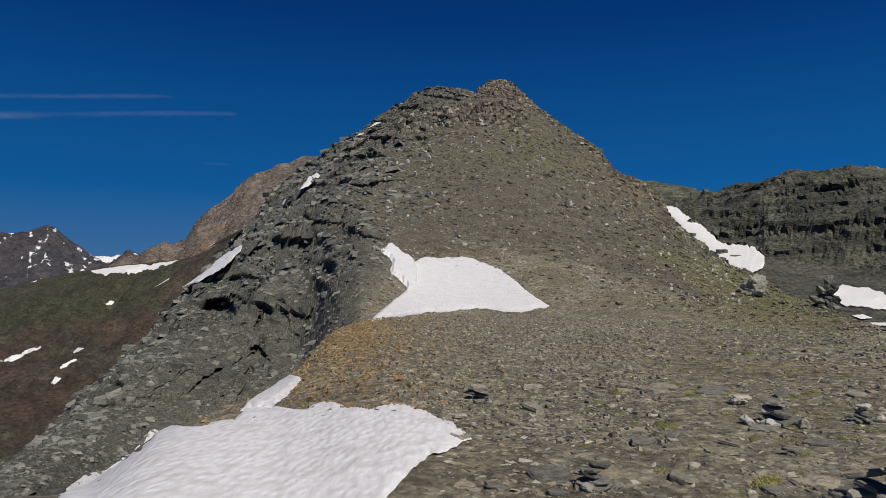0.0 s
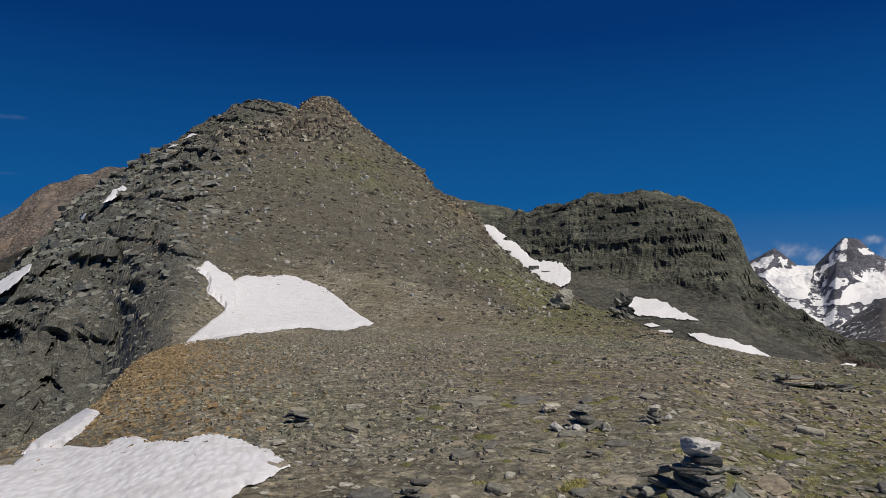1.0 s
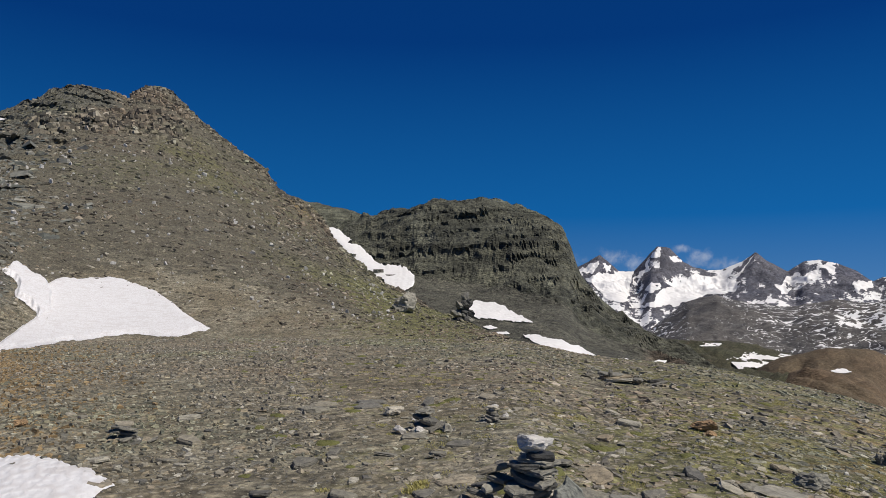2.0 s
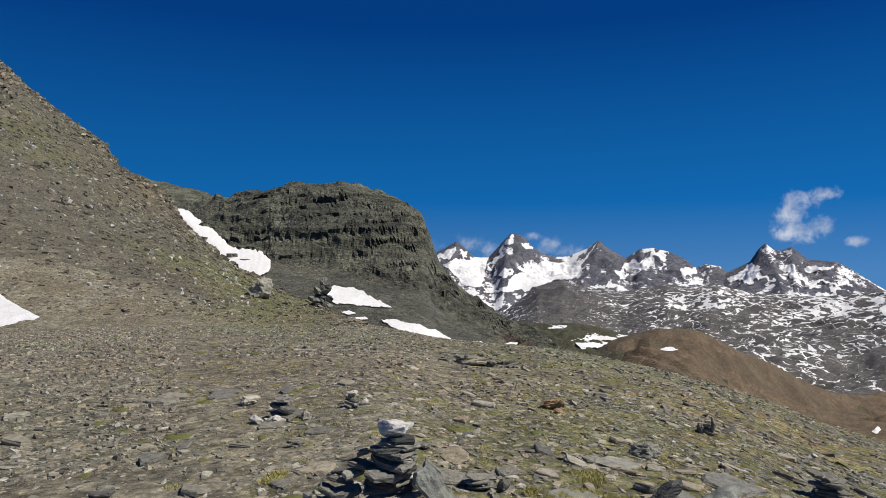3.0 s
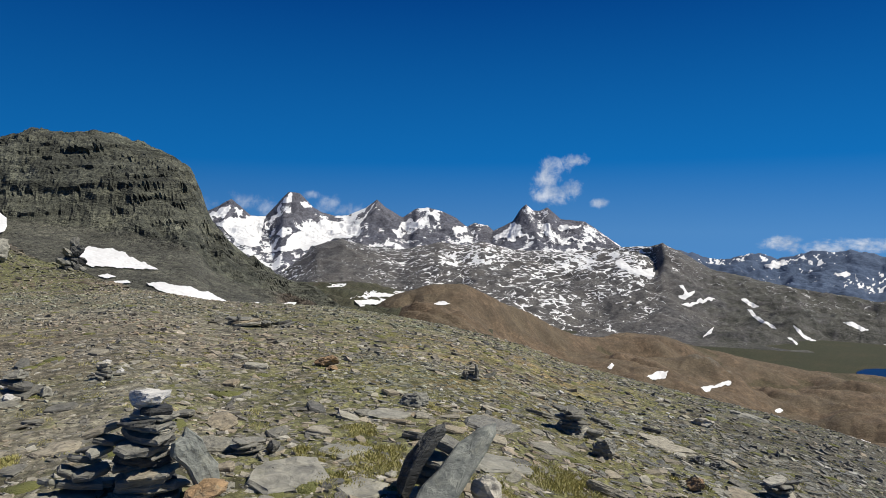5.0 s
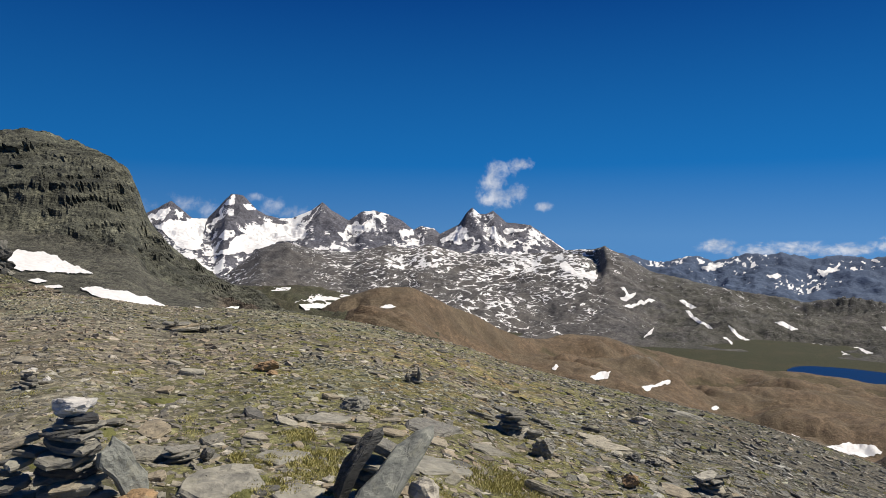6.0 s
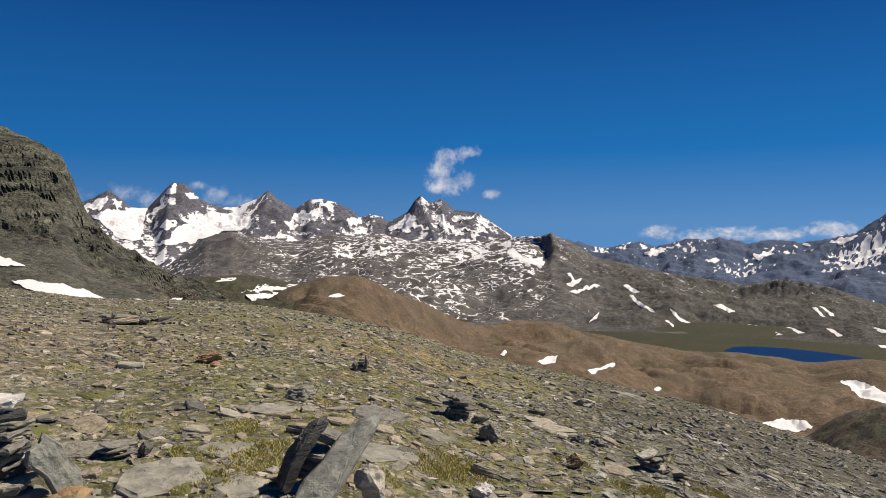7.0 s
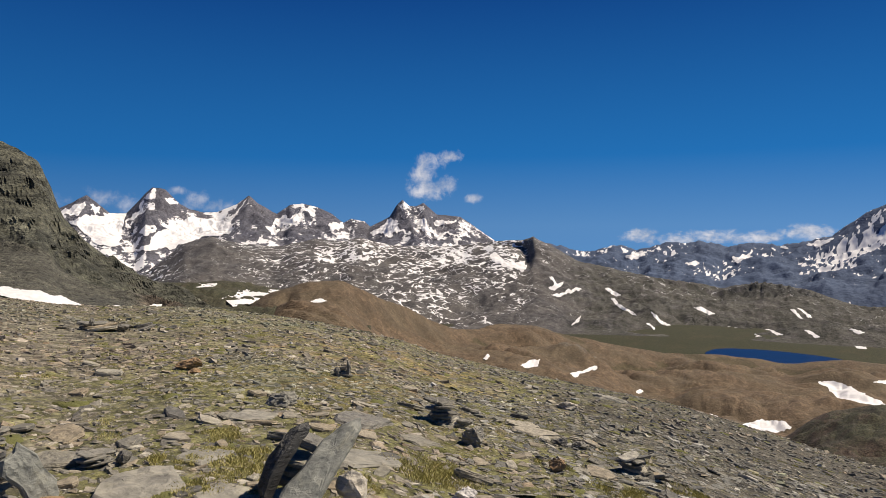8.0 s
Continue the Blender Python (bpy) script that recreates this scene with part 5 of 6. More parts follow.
for strip in ([(95.04, -6.36), (95.34, -6.38), (95.95, -7.02), (95.65, -7)],
              [(95.49, -6.25), (95.79, -6.32), (96.54, -6.91), (96.24, -6.92)],
              [(95.95, -7.86), (96.33, -7.87), (97.07, -8.36), (96.7, -8.39)],
              [(96.69, -7.31), (97.24, -7.2), (98.29, -7.95), (98.01, -8.21), (97.28, -7.73)],
              [(98.86, -7.62), (99.28, -7.47), (99.84, -7.8), (99.49, -7.94)],
              [(91.3, -8.99), (92.5, -9.13), (92.42, -9.26), (91.46, -9.11)],
              [(99.22, -8.77), (99.92, -8.79), (99.99, -8.98), (99.36, -8.96)]):
    drape(strip, MID, "long snow streak in a far gully", MAT_SNOW_FAR, 0.5, 3, 0.1, 0.5)

for strip in ([(38.5, 1.34), (39.84, 1.97), (40.48, 2.41), (40.31, 1.7), (39.99, 1.35), (39.04, 0.99)],
              [(44.35, 2.38), (45.13, 3.07), (45.3, 2.94), (45.2, 2.3), (44.77, 2.29)],
              [(45.94, 2.4), (46.32, 2.46), (47.02, 1.95), (46.83, 1.66), (46.14, 1.94)],
              [(44.42, 1.92), (44.77, 2.2), (44.68, 1.56), (43.9, 0.83), (43.04, -0.08), (43.22, 0.73)],
              [(43.87, -0.36), (44.57, 0.28), (45.24, 0.09), (45.24, -0.28), (44.55, -0.46)],
              [(52.36, 2.36), (52.22, 2.07), (50.95, 0.73), (50.22, 0.74), (51.51, 1.5)],
              [(56.7, 1.7), (57.72, 1.74), (57.66, 1.41), (56.88, 1.21), (55.44, 0.53), (54.68, 0.25), (53.82, 0.25), (54.12, 0.73), (55.64, 1.12)]):
    drape(strip, PEAKS, "snowfield on the rocks of a high peak", MAT_SNOW_FAR, 0.0, 2, 0.3, 3)
for strip in ([(58.48, 0.18), (59.06, 0.37), (59.75, 0.23), (59.06, -0.42), (58.57, -0.42)],
              [(62.19, -0.24), (63.78, 0.65), (64.37, 0.45), (64.66, -0.15), (65.25, -0.54), (63.37, -0.63), (61.99, -0.63)],
              [(65.55, 0.15), (66.55, 1.03), (66.84, 0.83), (66.64, 0.14), (67.13, -0.36), (68.91, -0.76), (70.5, -0.96), (68.13, -0.95), (66.74, -0.55)],
              [(67.24, 0.34), (67.73, 0.53), (69.32, 0.43), (68.92, 0.23), (67.34, 0.08)],
              [(40.71, 1.62), (40.95, 1.89), (41.43, 1.45), (41.18, 1.18)],
              [(53.54, -0.04), (54.11, 0.25), (54.67, -0.24), (54.1, -0.62)]):
    drape(strip, PEAKS, "snowfield on the rocks of a high peak", MAT_SNOW_FAR, 0.0, 2, 0.3, 3)
for strip in ([(39.42, 0.73), (41.26, 1.09), (43.4, 1.19), (43.05, 0.28), (42.85, -1.17), (41.45, -1.33), (40.11, -0.24)],
              [(42.68, -1.71), (44.54, -1.37), (44.89, -0.64), (46.63, 0.08), (47.88, 0.83), (49.86, 0.74), (50.67, 0.54), (50.75, -0.31), (48.75, -0.58), (47.85, -1.05), (46.96, -1.22), (46.25, -1.68), (44.19, -1.65)]):
    drape(strip, PEAKS, "broad white glacier between the high peaks", MAT_SNOW_FAR, 0.0, 2, 0.1, 4)
for strip in ([(95.88, -1.56), (97.73, -1.02), (97.82, -1.25), (96.91, -1.84)],
              [(90.84, -2.64), (91.78, -2.32), (92.33, -2.21), (92.51, -2), (92.6, -2.2), (91.78, -2.83), (91.03, -2.84)],
              [(87.46, -3.11), (88.35, -2.78), (88.84, -3.09), (88.35, -3.21)],
              [(94.22, -1.58), (94.57, -1.57), (95.02, -1.87), (94.67, -1.91)],
              [(82.88, -2.64), (83.71, -2.2), (84.53, -2.08), (84.54, -2.4), (83.51, -2.84)]):
    drape(strip, BLUE, "snow on the hazy distant range", MAT_SNOW_FAR, 0.0, 2, 0.25, 2)
for strip in ([(76.75, -5.85), (78.66, -5.24), (79.8, -5.13), (79.04, -5.52), (77.52, -5.93)],
              [(71.6, -2.55), (72.4, -2.35), (73.44, -2.84), (75.0, -3.13), (74.81, -3.82), (73.64, -3.42), (72.46, -2.95)],
              [(76.84, -4.09), (77.23, -4.48), (77.52, -4.87), (78.18, -4.66), (78.18, -4.89), (77.33, -5.26), (76.94, -5.17), (77.13, -4.77)]):
    drape(strip, MID, "snow drift below the dark spur", MAT_SNOW_FAR, 0.0, 2, 0.2, 1.5)

# ---------------------------------------------------------------- cairns, slabs and boulders
def slab_mesh(name, seed, length, width, thick, mat, sides=8, rough=False, narrow=0.0, bow=0.0):
    """A broken slate plate: an angular outline, split along its layers, with a slightly uneven top; narrow: how much it tapers, bow: how much it bends along its length."""
    g = random.Random(seed)
    out = []
    for i in range(sides):
        a = (i + g.uniform(-0.3, 0.3)) / sides * 2 * math.pi
        c, s = math.cos(a), math.sin(a)
        k = (abs(c) ** 5 + abs(s) ** 5) ** (-1 / 5) * g.uniform(0.72, 1.08)
        out.append((c * k * length / 2, s * k * width / 2 * (1 - narrow * c * k)))
    bm = bmesh.new()
    rings = []
    for share, scale in ((0.0, 0.86), (0.2, 0.98), (0.55, 1.0), (0.8, 0.98), (1.0, 0.91)):
        rings.append([bm.verts.new((px * scale * g.uniform(0.93, 1.04), py * scale * g.uniform(0.93, 1.04), thick * share + g.uniform(-0.04, 0.04) * thick)) for px, py in out])
    inner = [bm.verts.new((px * 0.5 * g.uniform(0.8, 1.15), py * 0.5 * g.uniform(0.8, 1.15), thick * g.uniform(0.95, 1.12))) for px, py in out]
    rings.append(inner)
    for lo, hi in zip(rings, rings[1:]):
        for i in range(sides):
            j = (i + 1) % sides
            bm.faces.new((lo[i], lo[j], hi[j], hi[i]))
    bm.faces.new(inner)
    bm.faces.new(rings[0][::-1])
    bmesh.ops.triangulate(bm, faces=bm.faces)
    if rough:
        for cuts in (1, 1):
            bmesh.ops.subdivide_edges(bm, edges=bm.edges, cuts=cuts, use_grid_fill=True)
            bmesh.ops.triangulate(bm, faces=bm.faces)
        for v in bm.verts:
            q = Vector((v.co.x / length * 3, v.co.y / width * 5, v.co.z / thick)) + Vector((seed, 0, 0))
            v.co.z += thick * (0.16 * noise.noise(q) + 0.10 * noise.noise(q * 3.1))
            v.co.x += width * 0.025 * noise.noise(q * 2.3 + Vector((0, 9, 0)))
            v.co.y += width * 0.025 * noise.noise(q * 2.3 + Vector((0, 0, 9)))
    for v in bm.verts:
        v.co.z -= bow * length * (2 * v.co.x / length) ** 2
    return finish(name, bm, mat)


def boulder_mesh(name, seed, size, mat, cuts=15, levels=3):
    """A weathered block: a ball cut flat along joints, then roughened."""
    g = random.Random(seed)
    bm = bmesh.new()
    bmesh.ops.create_icosphere(bm, subdivisions=levels, radius=1.0)
    planes = []
    for _ in range(cuts):
        nrm = Vector((g.gauss(0, 1), g.gauss(0, 1), g.gauss(0, 0.8))).normalized()
        planes.append((nrm, g.uniform(0.5, 0.86)))
    for v in bm.verts:
        for nrm, d in planes:
            o = v.co.dot(nrm) - d
            if o > 0:
                v.co -= nrm * o * 0.94
        v.co *= 1 + 0.24 * noise.noise(v.co * 2.3 + Vector((seed, 0, 0))) + 0.15 * noise.noise(v.co * 6 + Vector((0, seed, 0))) + (0.1 * noise.noise(v.co * 15) if levels > 3 else 0)
        v.co = Vector((v.co.x * size[0] / 2, v.co.y * size[1] / 2, v.co.z * size[2] / 2))
    low = min(v.co.z for v in bm.verts)
    for v in bm.verts:
        v.co.z -= low
    return finish(name, bm, mat)


def finish(name, bm, mat):
    bmesh.ops.recalc_face_normals(bm, faces=bm.faces)
    me = bpy.data.meshes.new(name)
    bm.to_mesh(me)
    bm.free()
    me.materials.append(mat)
    return me


def spot(bearing, climb, sink=0.0):
    """A pose on the ground where this line of sight meets it: x to the right and y away, as seen from the eye."""
    p = GROUND.at(bearing, climb)
    p.z -= sink
    return Matrix.Translation(p) @ Matrix.Rotation(-radians(bearing), 4, "Z"), (p - Vector((0, 0, EYE))).length / 1208.2


def axes(p, along, face):
    """A pose at p whose x runs along one direction and whose z faces another."""
    x = Vector(along).normalized()
    y = Vector(face).cross(x).normalized()
    return Matrix.Translation(p) @ Matrix((x, y, x.cross(y))).transposed().to_4x4()


def part(name, me, parent, m, label=""):
    ob = new(name, me)
    ob.parent = parent
    ob.matrix_basis = m
    return tagged(ob, label)


def thing(name, m, label, category, group=""):
    ob = new(name)
    ob.matrix_basis = m
    return tagged(ob, label, category, group)


def lone(name, me, m, label, category, group=""):
    ob = new(name, me)
    ob.matrix_basis = m
    return tagged(ob, label, category, group)


def stack(parent, g, layers, width, height, x=0.0, y=0.0, taper=0.35, mats=(0, 0, 1, 2), jitter=0.1, z=0.0, tip=6):
    """Flat stones laid one on the other; gives the height reached."""
    kinds = (MAT_SLATE, MAT_DARK, MAT_PALE, MAT_OCHRE)
    for i in range(layers):
        t = height / layers * g.uniform(0.8, 1.2)
        w = width * (1 - taper * i / layers) * g.uniform(0.75, 1.1)
        me = slab_mesh("stone", g.randrange(9999), w, w * g.uniform(0.6, 0.85), t * 1.12, kinds[g.choice(mats)])
        part("stone", me, parent, pose(x + g.uniform(-jitter, jitter) * width, y + g.uniform(-jitter, jitter) * width, z, g.uniform(-tip, tip), g.uniform(-tip, tip), g.uniform(-60, 60)))
        z += t
    return z


def cairn_tall():
    m, k = spot(34.31, -19.36, 0.03)
    c = thing("cairn", m, "tall cairn of stacked dark slates topped by white quartz", "cairn", "cairns")
    g = random.Random(11)
    z = -6.0
    for i, (w, t, x) in enumerate([(112, 13, 4), (84, 8, -14), (104, 11, 8), (70, 6, 16), (108, 13, -4), (92, 7, 10), (60, 8, -22), (98, 12, 2), (56, 5, 20), (88, 8, 6), (100, 11, -4), (66, 6, 14), (94, 10, -2), (58, 6, 10), (84, 9, 6), (64, 6, -6), (72, 7, 8)]):
        me = slab_mesh("stone", 700 + i, w * k, w * g.uniform(0.62, 0.85) * k, t * 1.15 * k, (MAT_DARK, MAT_SLATE, MAT_DARK, MAT_BLACK)[i % 4], 9, rough=True)
        part("stone", me, c, pose(x * k, g.uniform(-9, 9) * k, z * k, g.uniform(-7, 7), g.uniform(-8, 8), g.uniform(-50, 50)))
        z += t * 0.92
    part("stone", slab_mesh("stone", 5, 50 * k, 38 * k, 11 * k, MAT_BLACK), c, pose(14 * k, -4 * k, z * k, 0, 3, 12))
    part("capstone", boulder_mesh("capstone", 8, (64 * k, 46 * k, 36 * k), MAT_QUARTZ, 14), c, pose(4 * k, 0, (z + 9) * k, 4, -6, 10), "white quartz capstone")
    part("leaning_slab", slab_mesh("leaning_slab", 23, 120 * k, 54 * k, 11 * k, MAT_GREENISH, 12, rough=True), c, axes((68 * k, -22 * k, 56 * k), (0.5, 0.1, -0.86), (0.30, -0.86, 0.40)), "pale grey slab leaning on the stack")
    for i, (px, py, w, t, ry, rz) in enumerate([(-60, 100, 56, 10, -14, 10), (-52, 86, 50, 9, 10, -25), (-66, 74, 44, 8, -8, 40), (-88, 58, 52, 9, 20, 20), (-104, 44, 50, 9, 26, -20), (-74, 44, 58, 10, -8, 8), (-120, 26, 56, 9, 24, 35), (-88, 26, 62, 10, 8, -10), (-134, 8, 66, 10, 16, 15), (-60, 18, 64, 11, -6, -30), (-100, 6, 76, 11, 6, 5)]):
        part("stone", slab_mesh("stone", 40 + i, w * k, w * 0.66 * k, t * k, (MAT_SLATE, MAT_DARK, MAT_PALE, MAT_DARK)[i % 4], 8), c, pose(px * k, (26 - 9 * (i % 3)) * k, py * k, 10 * (i % 3) - 8, ry, rz))
    part("stone", boulder_mesh("stone", 61, (88 * k, 62 * k, 36 * k), MAT_OCHRE), c, pose(80 * k, -48 * k, -6 * k, 0, -10, 20), "ochre lichened block")


def slab_pair():
    m, k = spot(58.04, -22, 0.02)
    c = thing("slab_marker", m, "dark upright slate and long pale slab leaning over stacked stones", "marker")
    part("upright_slab", slab_mesh("upright_slab", 12, 142 * k, 27 * k, 22 * k, MAT_BLACK, 11, rough=True, bow=0.10), c, axes((-42 * k, 10 * k, 82 * k), (0.52, 0.12, 0.84), (-0.72, -0.66, 0.2)), "rough dark upright slate")
    part("leaning_slab", slab_mesh("leaning_slab", 17, 240 * k, 58 * k, 16 * k, MAT_GREENISH, 12, rough=True, narrow=0.12), c, axes((2 * k, -10 * k, 56 * k), (0.64, 0.53, 0.58), (0.17, -0.79, 0.59)), "long pale grey leaning slab")
    for i, (px, py, w, t, ry, rz) in enumerate([(-30, 2, 92, 16, 4, 0), (-22, 22, 70, 12, -3, 30), (-34, 38, 84, 13, 6, -20), (-20, 54, 72, 10, -4, 12), (-26, 70, 80, 12, 5, -34), (-2, 92, 86, 16, 26, 8)]):
        part("stone", slab_mesh("stone", 70 + i, w * k, w * 0.6 * k, t * k, (MAT_SLATE, MAT_DARK)[i % 2], 9), c, pose(px * k, 30 * k, py * k, 4, ry, rz))
    part("white_block", boulder_mesh("white_block", 14, (66 * k, 58 * k, 74 * k), MAT_CREAM), c, pose(66 * k, -6 * k, -2 * k, 0, 0, 30), "cream-white block")
    part("stone", slab_mesh("stone", 90, 120 * k, 44 * k, 20 * k, MAT_CREAM), c, pose(96 * k, -62 * k, -14 * k, 0, -8, 10))


def low_cairn(b, c, seed, w, h, layers, label, tops=(), extra=()):
    m, k = spot(b, c, 0.02)
    o = thing("cairn", m, label, "cairn", "cairns")
    g = random.Random(seed)
    top = stack(o, g, int(layers * 1.5), 0.85 * w * k, h * k, taper=0.5, jitter=0.2, mats=(0, 0, 1), tip=14)
    for i in range(layers + 3):
        part("stone", slab_mesh("stone", seed * 7 + i, w * 0.42 * g.uniform(0.6, 1.3) * k, w * 0.3 * k, h * 0.13 * k, (MAT_SLATE, MAT_DARK)[i % 2]), o, pose(g.uniform(-0.7, 0.7) * w * k, g.uniform(-0.3, 0.3) * w * k, g.uniform(-0.04, 0.14) * h * k, g.uniform(-22, 22), g.uniform(-32, 32), g.uniform(0, 180)))
    for mat, pw, ph in tops:
        part("capstone", boulder_mesh("capstone", seed + 3, (pw * k, pw * 0.8 * k, ph * k), mat), o, pose(0, 0, top - 1 * k, 0, 0, 30), "rough block on top")
    for mat, px, pz, pw, ph in extra:
        part("block", boulder_mesh("block", seed + int(px), (pw * k, pw * 0.8 * k, ph * k), mat), o, pose(px * k, -0.3 * w * k, pz * k, 0, 10, 30 + px))
    return o


cairn_tall()
slab_pair()
low_cairn(68.04, -16.08, 21, 66, 44, 9, "small cairn of thin dark slates", extra=[(MAT_SLATE, -34, 0, 30, 16)])
low_cairn(25.79, -11.75, 22, 66, 28, 3, "tumbled cairn with a dark block and white quartz", [(MAT_DARK, 42, 20)], [(MAT_QUARTZ, -42, 0, 26, 20), (MAT_QUARTZ, -10, 0, 30, 14), (MAT_PALE, 36, 0, 22, 22)])
low_cairn(31.61, -10.73, 23, 40, 20, 4, "small cairn with a white stone on top", [(MAT_QUARTZ, 20, 12)], [(MAT_QUARTZ, 18, 2, 16, 14)])
low_cairn(60.03, -12.24, 24, 30, 22, 4, "little heap of tilted slates", (), [(MAT_PALE, 8, 4, 12, 26), (MAT_DARK, -10, 4, 14, 18)])
low_cairn(2.61, -11.5, 25, 60, 32, 6, "low heap of dark slates on stony soil")
low_cairn(84.05, -19.41, 26, 70, 34, 7, "flat stack of dark slates on the slope")
low_cairn(11.9, -17.76, 27, 74, 36, 5, "heap of broken dark slates", (), [(MAT_PALE, -10, 0, 34, 20)])
low_cairn(31.34, -11.01, 28, 34, 26, 4, "small heap of pale and grey stones", [(MAT_CREAM, 20, 10)])
low_cairn(41.67, -17.22, 29, 70, 26, 5, "loose heap of tilted slates", (), [(MAT_SLATE, 40, 0, 30, 30)])
low_cairn(41.03, -7.51, 30, 84, 14, 2, "rubble of dark slabs at the rim of the saddle", (), [(MAT_DARK, 0, 10, 10, 16), (MAT_SLATE, 45, 0, 30, 12)])
low_cairn(44.76, -7.79, 31, 60, 10, 2, "rubble of grey slabs at the rim of the saddle")

def outcrop(b, c, seed, w, h, label):
    """A nose of broken rock: thick blocks in courses, set back towards the top."""
    m, k = spot(b, c, 0.1)
    o = thing("rock_outcrop", m, label, "rock outcrop")
    g = random.Random(seed)
    for i in range(16):
        up = (i // 5) / 3
        lw = w * (0.62 - 0.25 * up) * g.uniform(0.7, 1.15)
        part("block", boulder_mesh("block", seed + i, (lw * k, lw * 0.8 * k, h * g.uniform(0.3, 0.42) * k), (MAT_BLACK, MAT_DARK)[i % 2], 16), o, pose((g.uniform(-0.42, 0.42) * (1 - 0.6 * up) + 0.1 * up) * w * k, g.uniform(-4, 8) * k, (0.85 * up - 0.12) * h * k, 4, 12, g.uniform(-40, 40)))


outcrop(29.2, -2.9, 81, 48, 50, "dark broken rock nose on the grassy shoulder")

for b, c, w, h, mat, label in [
        (48.16, -11.04, 44, 20, MAT_OCHRE, "rusty reddish boulder on turf"), (55.42, -14.32, 62, 26, MAT_PALE, "rounded grey boulder with lichen"), (71.01, -17.82, 50, 30, MAT_DARK, "dark grey rough boulder on slates"),
        (24.6, -2.2, 56, 40, MAT_PALE, "big pale boulder on the grassy shoulder"), (23.25, -10.5, 36, 16, MAT_CREAM, "pale block with a dark underside"), (48.5, -11.33, 26, 8, MAT_OCHRE, "flat ochre stone among chips"),
        (77.95, -19.63, 36, 22, MAT_OCHRE, "orange-lichened block on slates"), (70.38, -22.22, 44, 30, MAT_QUARTZ, "grey block veined with white quartz"), (78.63, -14.9, 40, 14, MAT_CREAM, "pinkish pale block on the slope"), (88.51, -16.51, 16, 10, MAT_DARK, "small dark block on the slope"),
        (-4.08, -9.83, 22, 12, MAT_OCHRE, "brown stone on ochre soil"), (25.5, -11.12, 30, 16, MAT_QUARTZ, "white quartz block by the cairn"), (79.72, -17.81, 28, 14, MAT_DARK, "small dark slate block"), (78.18, -17.64, 24, 14, MAT_DARK, "dark stone on slate")]:
    m, k = spot(b, c, 0.0)
    lone("boulder", boulder_mesh("boulder", int(w * 7 + h + b * 10), (w * k, w * 0.8 * k, h * 1.15 * k), mat, 18, 4), m @ pose(0, 0, -0.12 * h * k), label, "boulder", "loose boulders")

for i, (b, c, w, d, h, mat, label) in enumerate([
        (49.4, -17.64, 100, 150, 10, MAT_PALE, "large flat grey slab sunk in turf"), (45.08, -19.23, 160, 150, 16, MAT_PALE, "broad flat slab with a cracked edge"), (51, -20.63, 110, 160, 10, MAT_PALE, "flat grey slab beside grass"),
        (61.97, -18.75, 130, 170, 10, MAT_PALE, "sloping flat slab behind the marker"), (53.12, -15.03, 90, 130, 8, MAT_PALE, "pale flat slab flush with the ground"), (61.52, -15.82, 118, 60, 12, MAT_DARK, "long dark slab lying flat"),
        (39.02, -16.71, 96, 70, 16, MAT_SLATE, "brownish slab lying aslant"), (8.37, -17.14, 92, 70, 16, MAT_SLATE, "tan slab lying on chips"), (17.6, -9.65, 50, 40, 9, MAT_SLATE, "grey flat slab on stony soil"), (21.39, -9.56, 54, 40, 8, MAT_DARK, "thin dark slab on stony soil"),
        (16.62, -10.03, 56, 40, 12, MAT_SLATE, "grey slab lying flat"), (21.19, -9.87, 56, 40, 7, MAT_DARK, "thin dark flat slab"), (76.07, -16.83, 90, 80, 10, MAT_SLATE, "flat slate on the slope"), (81.79, -13.94, 70, 70, 8, MAT_PALE, "pale slab on the slope"),
        (66.31, -17.5, 80, 90, 8, MAT_SLATE, "flat slab among chips"), (74.91, -16.26, 70, 80, 8, MAT_SLATE, "flat slab on the slope"), (28.43, -15.67, 70, 60, 12, MAT_SLATE, "slab lying by the cairn")]):
    m, k = spot(b, c)
    p = m.translation
    _, nrm = frames_on(GROUND, np.array([p.x]), np.array([p.y]), 0.4)
    m = Matrix.Translation(p) @ Vector(nrm[0]).to_track_quat("Z", "Y").to_matrix().to_4x4() @ Matrix.Rotation(-radians(b) + 0.3 * (i % 3 - 1), 4, "Z")
    lone("rock_slab", slab_mesh("rock_slab", 300 + i, 1.0 * w * k, min(d * k * 1.4, 0.8 * w * k), h * 1.1 * k, mat, 9, rough=True), m @ pose(0, 0, -0.6 * h * k), label, "rock slab", "flat slabs")


# ---------------------------------------------------------------- turf
def leaf_material(name, a, b2):
    n = Nodes(name)
    return n.done(n.mix(n.island(), a, b2), 0.8)


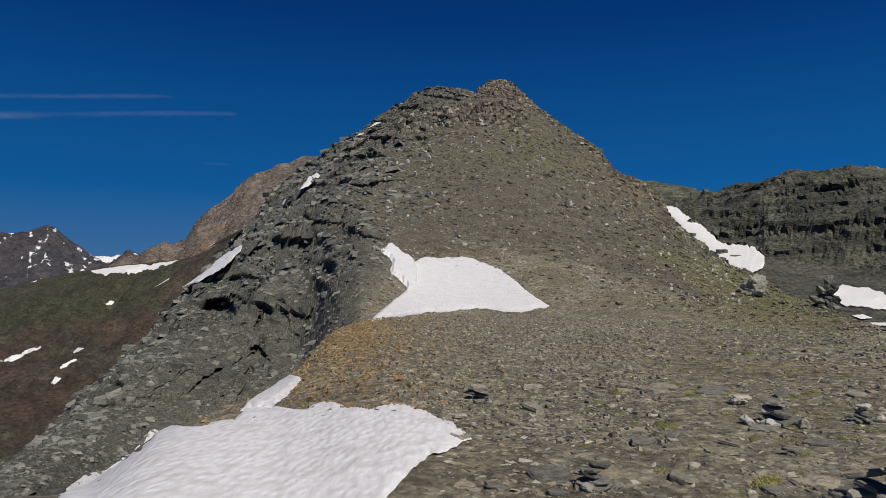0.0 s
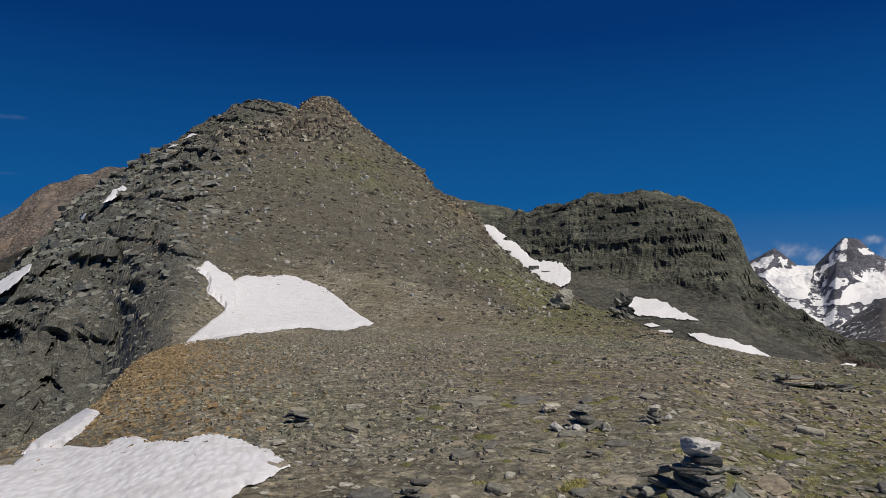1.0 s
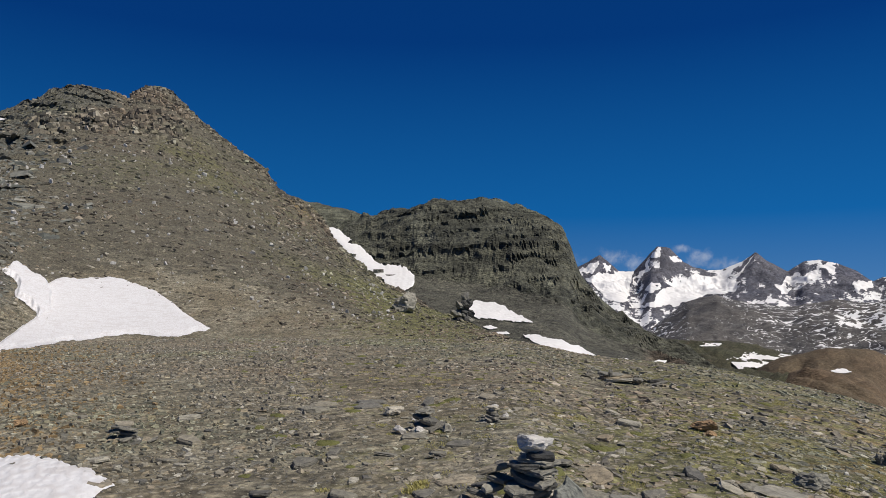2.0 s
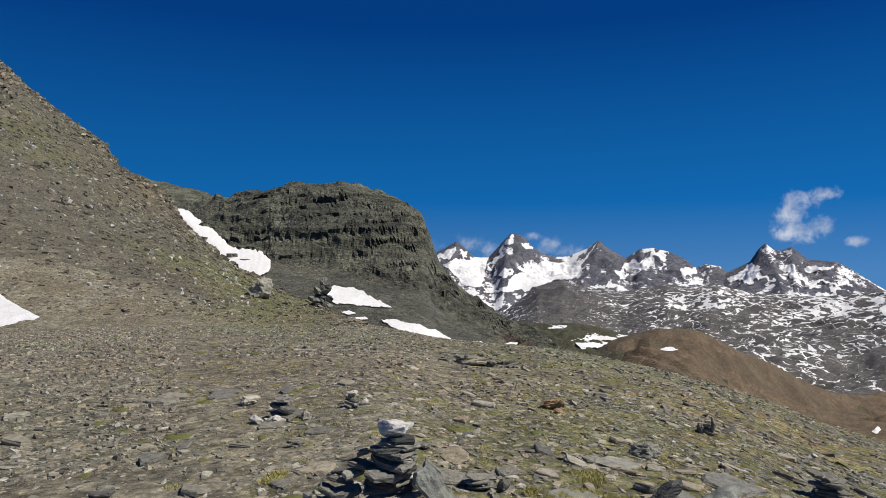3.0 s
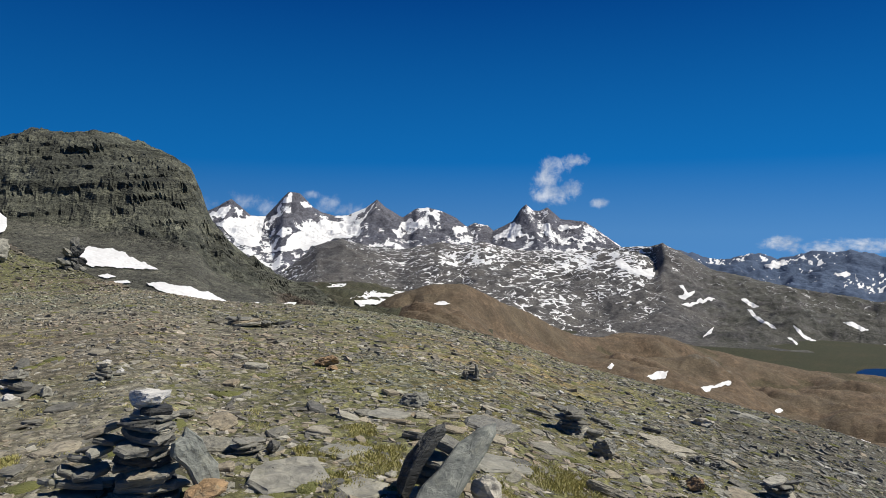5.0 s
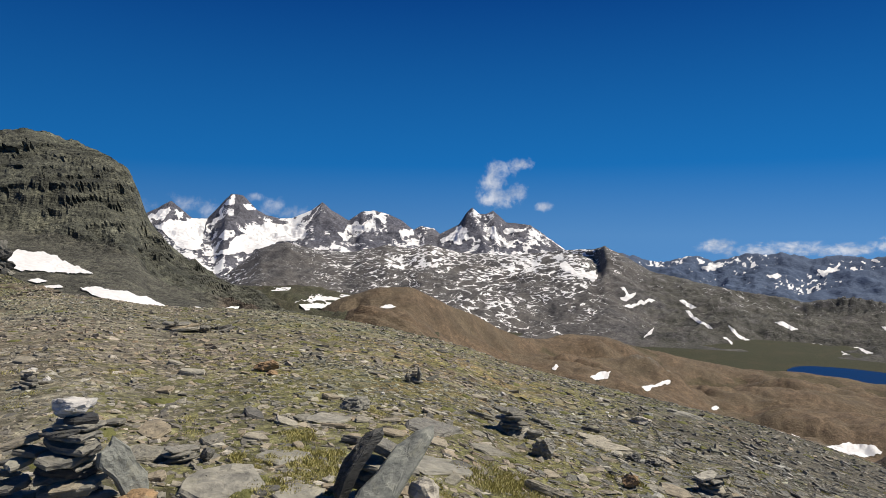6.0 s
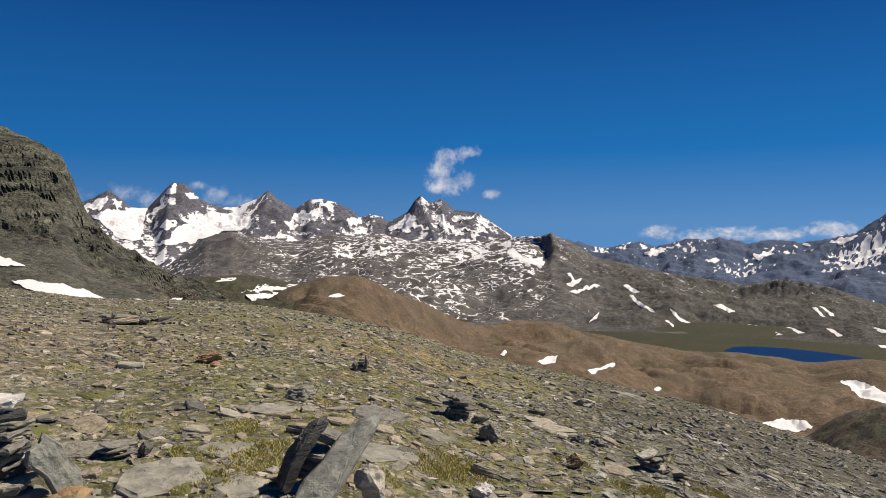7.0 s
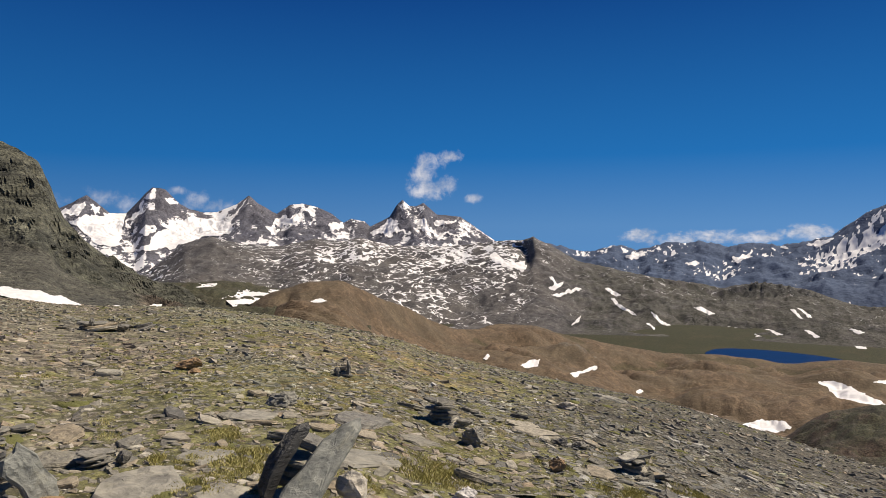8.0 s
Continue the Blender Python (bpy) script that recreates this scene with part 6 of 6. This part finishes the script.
def tufts(name, centres, blades, mat, label):
    """Grass blades in tufts: centres of (x, y, spread, height)."""
    co = []
    for cx, cy, spread, tall in centres:
        a, q = rng.uniform(0, 2 * np.pi, blades), np.sqrt(rng.uniform(0, 1, blades)) * spread
        px, py = cx + np.cos(a) * q, cy + np.sin(a) * q
        out = rng.uniform(0, 2 * np.pi, blades)
        h = tall * rng.uniform(0.4, 1.2, blades)
        bend = h * rng.uniform(0.2, 0.9, blades)
        w = 0.0007 + 0.0009 * rng.uniform(0, 1, blades)
        pz = GROUND.height(px, py)
        s, t = np.cos(out), np.sin(out)
        co.append(np.stack([np.stack([px - t * w, py + s * w, pz - 0.01], -1), np.stack([px + t * w, py - s * w, pz - 0.01], -1),
                            np.stack([px + s * bend * 0.4 + t * w * 0.8, py + t * bend * 0.4 - s * w * 0.8, pz + h * 0.65], -1), np.stack([px + s * bend, py + t * bend, pz + h], -1)], 1))
    co = np.concatenate(co)
    f = np.arange(len(co) * 4).reshape(-1, 4)
    return tagged(new(name, mesh_from(name, co.reshape(-1, 3), f, mat, False)), label, "grass", kind="stuff")


spots = []
for b, c, s, n in [(47.92, -19.98, 0.10, 5), (51.7, -18.81, 0.13, 6), (67.26, -20.04, 0.14, 6), (46.88, -17.72, 0.06, 2), (61.96, -20.9, 0.08, 3), (52.67, -17.69, 0.07, 3), (48.62, -17.9, 0.05, 2), (68.65, -19.92, 0.15, 5),
                   (83.62, -21.1, 0.10, 4), (88.14, -20.51, 0.10, 3), (50.4, -16.01, 0.07, 3), (77.72, -19.18, 0.06, 2), (50.18, -17.44, 0.06, 2), (25.76, -16.12, 0.07, 2)]:
    p = GROUND.at(b, c)
    spots += [(p.x + rng.normal(0, s * 1.1), p.y + rng.normal(0, s * 1.1), s * 0.8, rng.uniform(0.02, 0.042)) for _ in range(n * 3)]
x, y, b, d = scatter(300, 15, 103, 4, 14, 0.4)
spots += [(px, py, rng.uniform(0.05, 0.13), rng.uniform(0.012, 0.025)) for px, py in zip(x, y)]
tufts("grass_tufts", spots, 150, leaf_material("alpine_grass", (0.30, 0.29, 0.085), (0.58, 0.51, 0.23)), "short yellowish alpine grass between the stones")


def cushions(name, x, y, size, mat, label):
    n, k = len(x), 9
    ang = np.arange(k) / k * 2 * np.pi
    rough = rng.uniform(0.7, 1.25, (n, k))
    stretch = rng.uniform(0.5, 1.0, n)
    turn = rng.uniform(0, np.pi, n)
    rings = []
    for scale, up in ((1.0, -0.05), (0.85, 0.08), (0.5, 0.13), (0.12, 0.15)):
        lx, ly = np.cos(ang) * rough * scale * size[:, None] / 2, np.sin(ang) * rough * scale * (size * stretch)[:, None] / 2
        px, py = x[:, None] + lx * np.cos(turn)[:, None] - ly * np.sin(turn)[:, None], y[:, None] + lx * np.sin(turn)[:, None] + ly * np.cos(turn)[:, None]
        rings.append(np.stack([px, py, GROUND.height(px.ravel(), py.ravel()).reshape(n, k) + up * size[:, None] * 0.75 * rng.uniform(0.8, 1.2, (n, k))], -1))
    co = np.concatenate(rings, 1)
    q = [(r * k + i, r * k + (i + 1) % k, (r + 1) * k + (i + 1) % k, (r + 1) * k + i) for r in range(3) for i in range(k)]
    f = (np.array(q)[None] + (np.arange(n) * 4 * k)[:, None, None]).reshape(-1, 4)
    return tagged(new(name, mesh_from(name, co.reshape(-1, 3), f, mat, True)), label, "moss", kind="stuff")


moss_n = Nodes("moss_cushion")
moss_mat = moss_n.done(moss_n.mix(moss_n.noise(30, 5, 0.7), (0.085, 0.095, 0.03), (0.20, 0.195, 0.07)), 0.95, moss_n.bump(moss_n.noise(120, 4), 0.8, 0.02))
x, y, b, d = scatter(1100, 10, 103, 4.2, 34, 0.9)
cushions("moss_cushions", x, y, skewed(len(x), 0.05, 0.30, 1.9), moss_mat, "green moss cushions between slate chips")


# ---------------------------------------------------------------- the nearest stones, one by one
shapes = [slab_mesh("stone", 500 + i, 1.0, random.Random(i).uniform(0.5, 0.85), random.Random(i + 50).uniform(0.10, 0.2), MAT_SLATE, 7) for i in range(16)]
x, y, b, d = scatter(290, -1, 102, 3.2, 9.5, 0.9)
size = skewed(len(x), 0.09, 0.36, 1.7)
h, nrm = frames_on(GROUND, x, y, 0.3)
for i in range(len(x)):
    tip = Vector(nrm[i]) + Vector((rng.normal(0, 0.13), rng.normal(0, 0.13), 0))
    m = Matrix.Translation((x[i], y[i], h[i] - 0.03 * size[i])) @ tip.to_track_quat("Z", "Y").to_matrix().to_4x4() @ Matrix.Rotation(rng.uniform(0, 6.28), 4, "Z") @ Matrix.Scale(size[i], 4)
    ob = new("stone", shapes[i % 16])
    ob.parent = ground
    ob.matrix_basis = m
